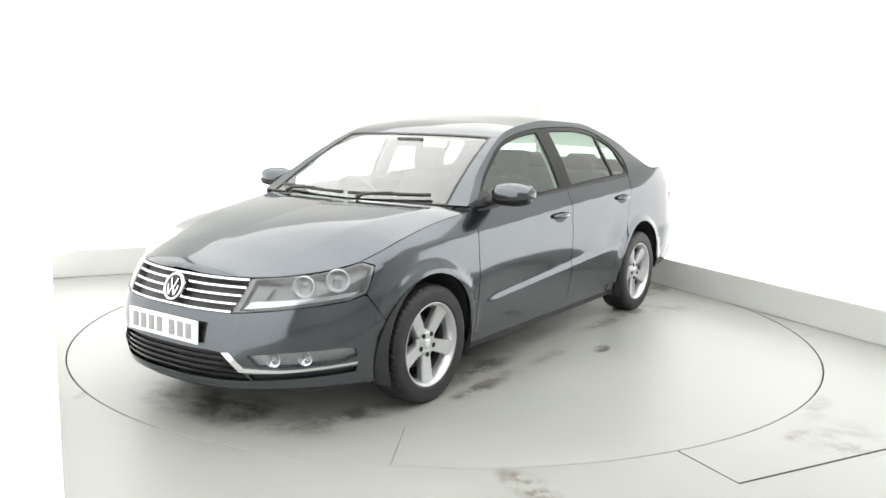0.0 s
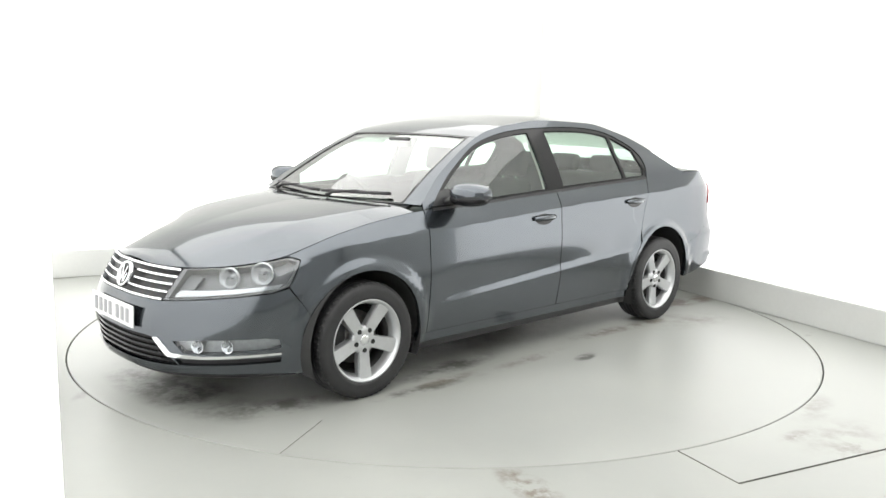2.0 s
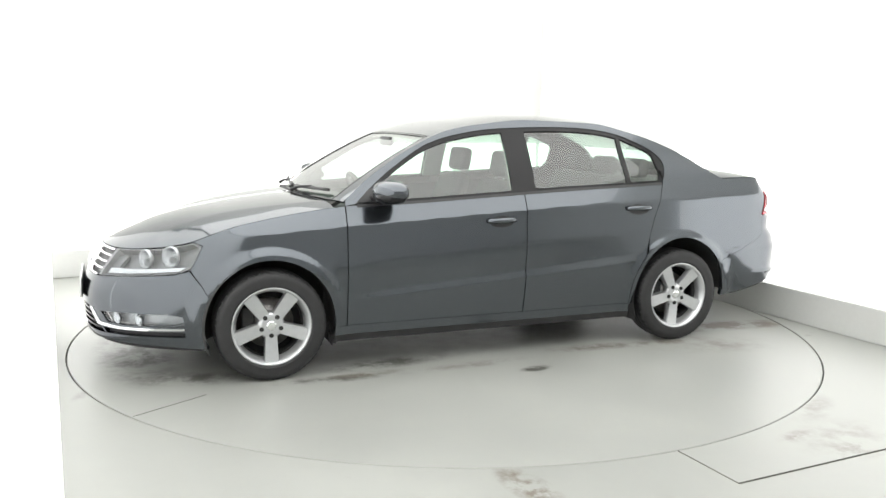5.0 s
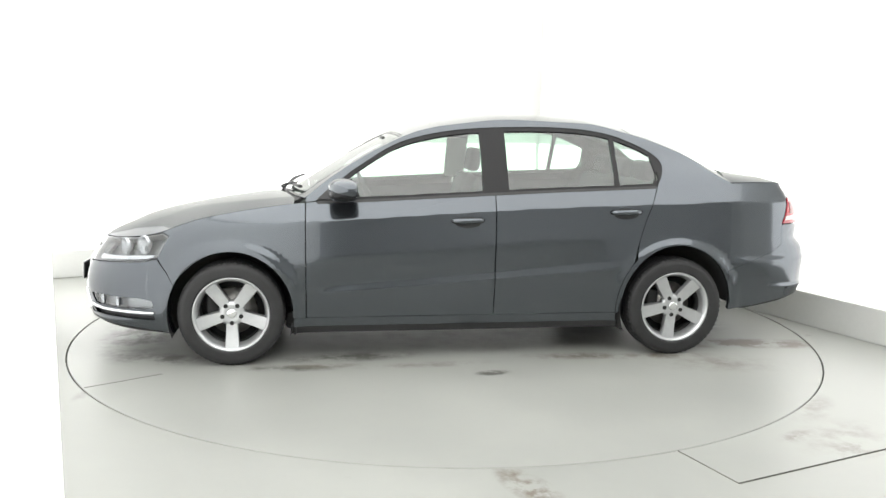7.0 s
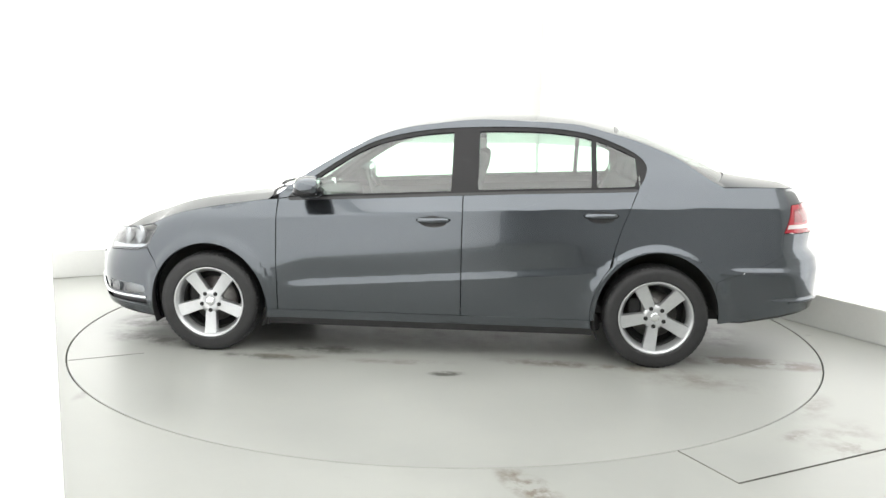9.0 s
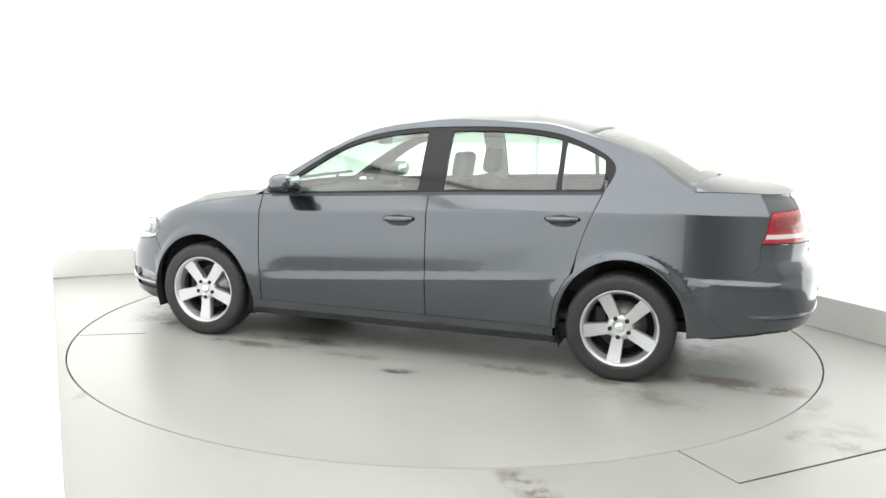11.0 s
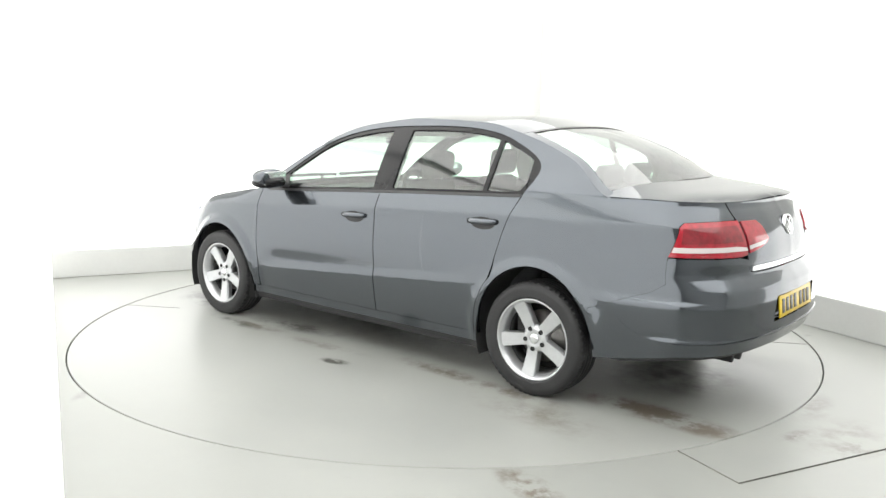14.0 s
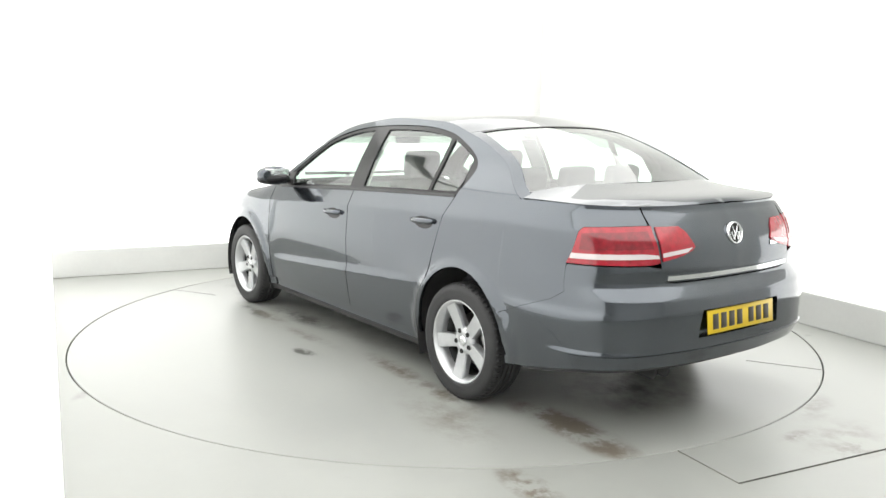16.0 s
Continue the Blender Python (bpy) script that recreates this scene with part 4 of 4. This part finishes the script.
    part("plate_mount", box((0.010, 0.500, 0.105), bevel=0.003), M_BLACK, bumper, "black plate holder", Matrix.Translation((2.3195, 0, 0.462)) @ pose(0, 0, 0, 0, -2, 0))
    plate = part("number_plate", box((0.008, 0.52, 0.111), bevel=0.003), M_PLATE_W, bumper, "white front number plate with grey bars", m)
    for k in range(7):
        y = -0.205 + 0.062 * k + (0.03 if k > 3 else 0)
        part("plate_bar", box((0.003, 0.042, 0.072), bevel=0.0012), M_BAR_GREY, plate, m=pose(0.005, y, 0))


def wheel(car, x, s, spin):
    """A five-spoke alloy wheel; s is the car's side."""
    hub = part("wheel", lathe([(0.206, -0.085), (0.214, -0.085), (0.200, -0.06), (0.198, 0.05), (0.206, 0.072), (0.214, 0.084), (0.221, 0.093), (0.217, 0.097), (0.210, 0.093), (0.199, 0.072), (0.188, 0.045), (0.186, -0.085), (0.206, -0.085)], 72), M_ALLOY, car, "five-spoke silver alloy wheel",
               pose(x, s * WHEEL_Y, HUB_Z, 0, 0, 0 if s > 0 else 180))
    tread = [(0.3080, 0.050), (0.3080, 0.036), (0.3020, 0.034), (0.3020, 0.027), (0.3080, 0.025), (0.3080, 0.006), (0.3020, 0.004)]
    prof = [(0.214, 0.084), (0.222, 0.097), (0.234, 0.1015), (0.240, 0.100), (0.262, 0.1045), (0.284, 0.101), (0.296, 0.093), (0.3035, 0.080), (0.3065, 0.066)] + tread
    prof = prof + [(r, -y) for r, y in prof[::-1]]
    part("tyre", lathe(prof, 96), M_RUBBER, hub, "black road tyre with dull sidewall")
    # shoulder blocks
    bm = bmesh.new()
    for k in range(60):
        a = 2 * math.pi * k / 60
        box((0.014, 0.030, 0.0025), bm=bm, m=Matrix.Rotation(a, 4, "Y") @ Matrix.Translation((0, 0.075, 0.3047)) @ Matrix.Rotation(radians(-13), 4, "X"))
    part("tread_shoulder", bm, M_RUBBER, hub)
    part("brake_disc", lathe([(0.0, 0.0), (0.075, 0.0), (0.080, -0.012), (0.140, -0.012), (0.142, -0.03), (0, -0.03)], 48), M_STEEL, hub, "worn steel brake disc", pose(0, -0.008, 0))
    part("brake_caliper", box((0.07, 0.06, 0.16), bevel=0.012), M_DARK, hub, "dark brake caliper", pose(0.115, -0.02, 0.02))
    part("wheel_back", lathe([(0.0, -0.05), (0.187, -0.05), (0.187, -0.056), (0.0, -0.056)], 48), M_DARK, hub)
    # dark sleeve over the alloy barrel deepens the shade between the spokes
    part("barrel_shade", lathe([(0.1845, 0.030), (0.1845, -0.05), (0.1800, -0.05), (0.1835, 0.030), (0.1845, 0.030)], 64), M_DARK, hub, "dark sleeve for the shade inside the rim")
    part("wheel_centre", lathe([(0.0, 0.066), (0.026, 0.066), (0.030, 0.063), (0.034, 0.066), (0.062, 0.064), (0.076, 0.054), (0.078, 0.02), (0, 0.02)], 40), M_ALLOY, hub)
    part("hub_cap", lathe([(0.0, 0.071), (0.018, 0.071), (0.0265, 0.069), (0.029, 0.064), (0, 0.064)], 32), M_CHROME, hub, "round hub cap")
    for k in range(5):
        turn = Matrix.Rotation(radians(spin + 72 * k), 4, "Y")

        def shape(c):
            t = (c.z + 0.5)
            r = 0.045 + 0.162 * t
            w = 0.032 + 0.009 * t
            face = 0.062 + 0.018 * t - 0.016 * t * (1 - t)
            return (math.copysign(w * (1.0 if c.y < 0 else 0.92), c.x), face if c.y > 0 else face - 0.042, r)
        bm = bmesh.new()
        rows = []
        for i in range(9):
            t = i / 8 - 0.5
            rows.append([bm.verts.new(shape(Vector((sx, sy, t)))) for sx, sy in ((-1, -1), (-1, 0.6), (-1, 1), (1, 1), (1, 0.6), (1, -1))])
            for v, drop in zip(rows[-1], (0, -0.012, 0, 0, -0.012, 0)):
                if drop < 0:
                    v.co.x *= 1.12
                    v.co.y += drop
        for a, b in zip(rows, rows[1:]):
            for q in range(6):
                bm.faces.new((a[q], a[(q + 1) % 6], b[(q + 1) % 6], b[q]))
        bm.faces.new(rows[0])
        bm.faces.new(rows[-1][::-1])
        bmesh.ops.bevel(bm, geom=[e for e in bm.edges if e.calc_face_angle(0) > 0.5], offset=0.004, segments=2, affect="EDGES")
        part("spoke", bm, M_ALLOY, hub, m=turn, flat=True)
        part("bolt", lathe([(0.0, 0.0665), (0.006, 0.0665), (0.009, 0.0655), (0.0105, 0.0685), (0.0125, 0.0685), (0.0130, 0.064)], 16), M_DARK, hub, "dark wheel bolt", turn @ Matrix.Translation((0, 0.0, 0.056)))
    return hub


def fittings(car, front, rear):
    """Wheels, arches, mirrors, handles, wipers and the underside."""
    for x in (AXLE, -AXLE):
        for s in (1, -1):
            wheel(car, x, s, 180 if x > 0 else 172)
            r = (R_FRONT if x > 0 else R_REAR) + 0.004
            bm = bmesh.new()
            rows = []
            for a in np.linspace(*((-22, 202) if x > 0 else (-22, 178) if s > 0 else (2, 202)), 30):
                c, q = math.cos(radians(a)), math.sin(radians(a))
                rows.append([bm.verts.new((r * c * k, y, r * q * k * ARCH_TALL[x > 0])) for k, y in ((1, 0.10), (1.02, 0.04), (1.02, -0.24), (0.3, -0.25))])
            for a, b in zip(rows, rows[1:]):
                for i in range(3):
                    bm.faces.new((a[i], a[i + 1], b[i + 1], b[i]))
            part("arch_liner", bm, M_DARK, car, "black wheel arch liner", pose(x, s * WHEEL_Y, HUB_Z + 0.004, 0, 0, 0 if s > 0 else 180))
    part("underbody", box((2.1, 1.44, 0.10), (0, 0, 0.225), 0.02), M_DARK, car, "dark underside")
    part("underbody", box((0.40, 0.95, 0.10), (1.85, 0, 0.245), 0.02), M_DARK, car, "dark underside")
    part("underbody", box((0.40, 1.00, 0.08), (-1.90, 0, 0.315), 0.02), M_DARK, car, "dark underside")
    part("underbody", box((3.7, 0.9, 0.08), (0, 0, 0.25), 0.02), M_DARK, car, "dark underside")
    for k, s in enumerate((1, -1)):
        # mud flap behind the front wheel
        part("mud_flap", box((0.014, 0.13, 0.09), (0.993, s * 0.78, 0.215), 0.005), M_BLACK, car, "black mud flap")
        # door handles
        for door, x0, z0 in ((front[k], -0.026, 0.853), (rear[k], -1.010, 0.903)):
            y0 = float(skin(us(x0), z0)[1])
            ends = [(x0 + dx, s * (float(skin(us(x0 + dx), z0)[1]) + dy), z0 - 0.02 * dx) for dx, dy in ((0.098, -0.004), (0.082, 0.016), (0.05, 0.026), (0, 0.029), (-0.05, 0.026), (-0.082, 0.016), (-0.098, -0.004))]
            part("handle", tube(ends, [0.008, 0.013, 0.014, 0.0145, 0.014, 0.013, 0.008], 12, flat=1.15), M_PAINT, door, "body-coloured door handle")
            # no real hollow: its shade is a black patch on the door
            cup = [(us(x0 + 0.082 * math.cos(a)), z0 - 0.010 + 0.034 * math.sin(a)) for a in np.linspace(0, 2 * math.pi, 20)[:-1]]
            panel("handle_cup_shade", sheet(skin, cup, off=0.0015, flange=0.004, step=0.04), M_BLACK, door, "flat black patch for the shaded hollow behind the handle", s < 0)
        # mirror
        bm = sphere((0.092, 0.122, 0.060), squash=0.80)
        for v in bm.verts:
            if v.co.x < -0.052:
                v.co.x = -0.052 - (v.co.x + 0.052) * -0.12
            v.co.x -= 0.35 * max(0, v.co.y * s) * 0.5
            v.co.z *= 1.0 - 0.9 * max(0, v.co.y * s)
        house = part("mirror", bm, M_PAINT, front[k], "body-coloured door mirror with a pale indicator", pose(0.705, s * 0.945, 1.043))
        part("indicator", tube([(0.050, s * -0.03, -0.022), (0.056, s * 0.03, -0.020), (0.028, s * 0.085, -0.018), (-0.02, s * 0.108, -0.014)], [0.006, 0.009, 0.009, 0.005], 10), M_CLEAR, house, "pale indicator strip")
        part("mirror_glass", box((0.004, 0.185, 0.085), bevel=0.0018), M_CHROME, house, "mirror glass", pose(-0.058, s * -0.01, 0.0, 0, 0, s * 4))
        part("mirror_shell", sphere((0.088, 0.118, 0.040), squash=0.82), M_GLOSS, house, "black lower shell", pose(0.002, s * -0.004, -0.030))
        part("mirror_foot", tube([(0.02, s * -0.07, -0.035), (0.03, s * -0.12, -0.045), (0.045, s * -0.165, -0.055)], [0.030, 0.028, 0.036], 12, flat=0.7), M_BLACK, house, "black mirror foot")
        sail = [(0.86, 0.972), (0.775, 1.045), (0.70, 1.06), (0.66, 0.975)]
        panel("sail_panel", sheet(skin, at_side(*sail), off=0.003, flange=0.01), M_BLACK, front[k], "black triangle at the mirror foot", s < 0)
        # door cards inside
        card = [(0.91, 0.30)] + [(0.91, 0.93)] + belt_run(0.91, -1.17, -0.02) + [(-1.05, 0.72), (-0.96, 0.5), (-0.96, 0.30)]
        panel("door_card", sheet(skin, at_side(*card), off=-0.075, flange=0.002, step=0.1), M_DASH, front[k], "dark door lining", s < 0)
    # wipers
    for y1, y2, a1, a2 in ((-0.60, -0.02, 1.010, 1.030), (0.02, 0.56, 1.030, 1.000)):
        line = [top(a1 + (a2 - a1) * t, y1 + (y2 - y1) * t) + np.array([0.012, 0, 0.016]) for t in np.linspace(0, 1, 8)]
        blade = part("wiper", tube(line, 0.010, 8), M_BLACK, car, "black windscreen wiper")
        end = top(1.09, y1 + 0.1) + np.array([0, 0, 0.022])
        part("wiper_arm", tube([end, (line[2] + end) / 2 + np.array([0, 0, 0.008]), line[4] + np.array([0, 0, 0.010])], [0.014, 0.009, 0.006], 8), M_BLACK, blade)


def cabin(car):
    """What shows through the glass."""
    run = np.linspace(0.36, -1.16, 16)
    lining = [(a, float(edge(a)) - 0.03) for a in run] + [(a, -float(edge(a)) + 0.03) for a in run[::-1]]
    panel("headlining", sheet(top, lining, step=0.15, off=-0.03, flange=0.002), M_LINING, car, "pale roof lining")
    part("dashboard", box((0.42, 1.36, 0.24), (0.88, 0, 0.83), 0.05, 4, taper=lambda c: (c.x, c.y * (0.94 if c.x > 0 else 1), c.z - (0.02 if c.x > 0 else 0))), M_DASH, car, "dark dashboard")
    part("cabin_floor", box((2.3, 1.4, 0.05), (-0.2, 0, 0.31), 0.01), M_DASH, car)
    part("bulkhead", box((0.05, 1.36, 0.62), (1.0, 0, 0.58), 0.01), M_DARK, car)
    part("parcel_shelf", box((0.62, 1.22, 0.04), (-1.60, 0, 1.015), 0.012), M_DASH, car, "dark parcel shelf")
    bm = lathe([(0.172 + 0.016 * math.cos(a), 0.016 * math.sin(a)) for a in np.linspace(0, 2 * math.pi, 11)], 40)
    wheel_ob = part("steering_wheel", bm, M_BLACK, car, "black steering wheel", pose(0.50, -0.36, 0.90, 0, 0, 90) @ pose(0, 0, 0, 25, 0, 0))
    part("wheel_boss", box((0.30, 0.05, 0.10), bevel=0.02), M_BLACK, wheel_ob)
    for s in (1, -1):
        seat = part("front_seat", box((0.50, 0.50, 0.16), (0, 0, 0), 0.05, 4), M_CLOTH, car, "dark cloth front seat", pose(0.20, s * 0.36, 0.47, 0, -6, 0))
        part("backrest", box((0.13, 0.48, 0.62), bevel=0.05, seg=4, taper=lambda c: (c.x * (0.8 if c.z > 0 else 1), c.y * (0.82 if c.z > 0 else 1), c.z)), M_CLOTH, seat, "", pose(-0.315, 0, 0.33, 0, -12, 0))
        part("head_restraint", box((0.09, 0.25, 0.17), bevel=0.035, seg=4), M_CLOTH, seat, "", pose(-0.40, 0, 0.735, 0, -4, 0))
        for q in (-0.06, 0.06):
            part("restraint_post", tube([(-0.385, q, 0.58), (-0.395, q, 0.69)], 0.007, 8), M_CHROME, seat)
    bench = part("rear_bench", box((0.48, 1.26, 0.16), bevel=0.05, seg=4), M_CLOTH, car, "dark cloth rear bench", pose(-0.92, 0, 0.52))
    part("backrest", box((0.14, 1.24, 0.55), bevel=0.05, seg=4), M_CLOTH, bench, "", pose(-0.27, 0, 0.28, 0, -18, 0))
    for y in (-0.38, 0.0, 0.38):
        part("head_restraint", box((0.09, 0.25, 0.13), bevel=0.035, seg=4), M_CLOTH, bench, "", pose(-0.38, y, 0.61, 0, -10, 0))
    post = [(-0.13, 1.02), (-0.13, 1.33), (-0.28, 1.33), (-0.28, 1.02)]
    both("centre_pillar", sheet(skin, at_side(*post), off=-0.035, flange=0.01, step=0.1), M_LINING, car, "pale inner pillar lining")
    part("rear_mirror", box((0.03, 0.21, 0.06), bevel=0.012), M_BLACK, car, "dark interior mirror", pose(0.42, 0, 1.295))


def build_car():
    car = new("car")
    tagged(car, "dark grey metallic four-door saloon on the turntable", "car")
    front, rear, lid_top = body(car)
    front_end(car)
    rear_end(car, lid_top)
    fittings(car, front, rear)
    cabin(car)
    return car


def motions():
    """The table turns and carries the car round with it."""
    walk(TABLE, [(t, pose(0, 0, 0, 0, 0, a)) for t, a in TURN])
    rows = []
    for t, a in TURN:
        c, s = math.cos(radians(a)), math.sin(radians(a))
        rows.append((t, pose(c * CAR_OFF[0] - s * CAR_OFF[1], s * CAR_OFF[0] + c * CAR_OFF[1], 0.0, 0, 0, a)))
    walk(CAR, rows)


room()
floor_sheet()
TABLE = turntable()
CAR = build_car()
motions()
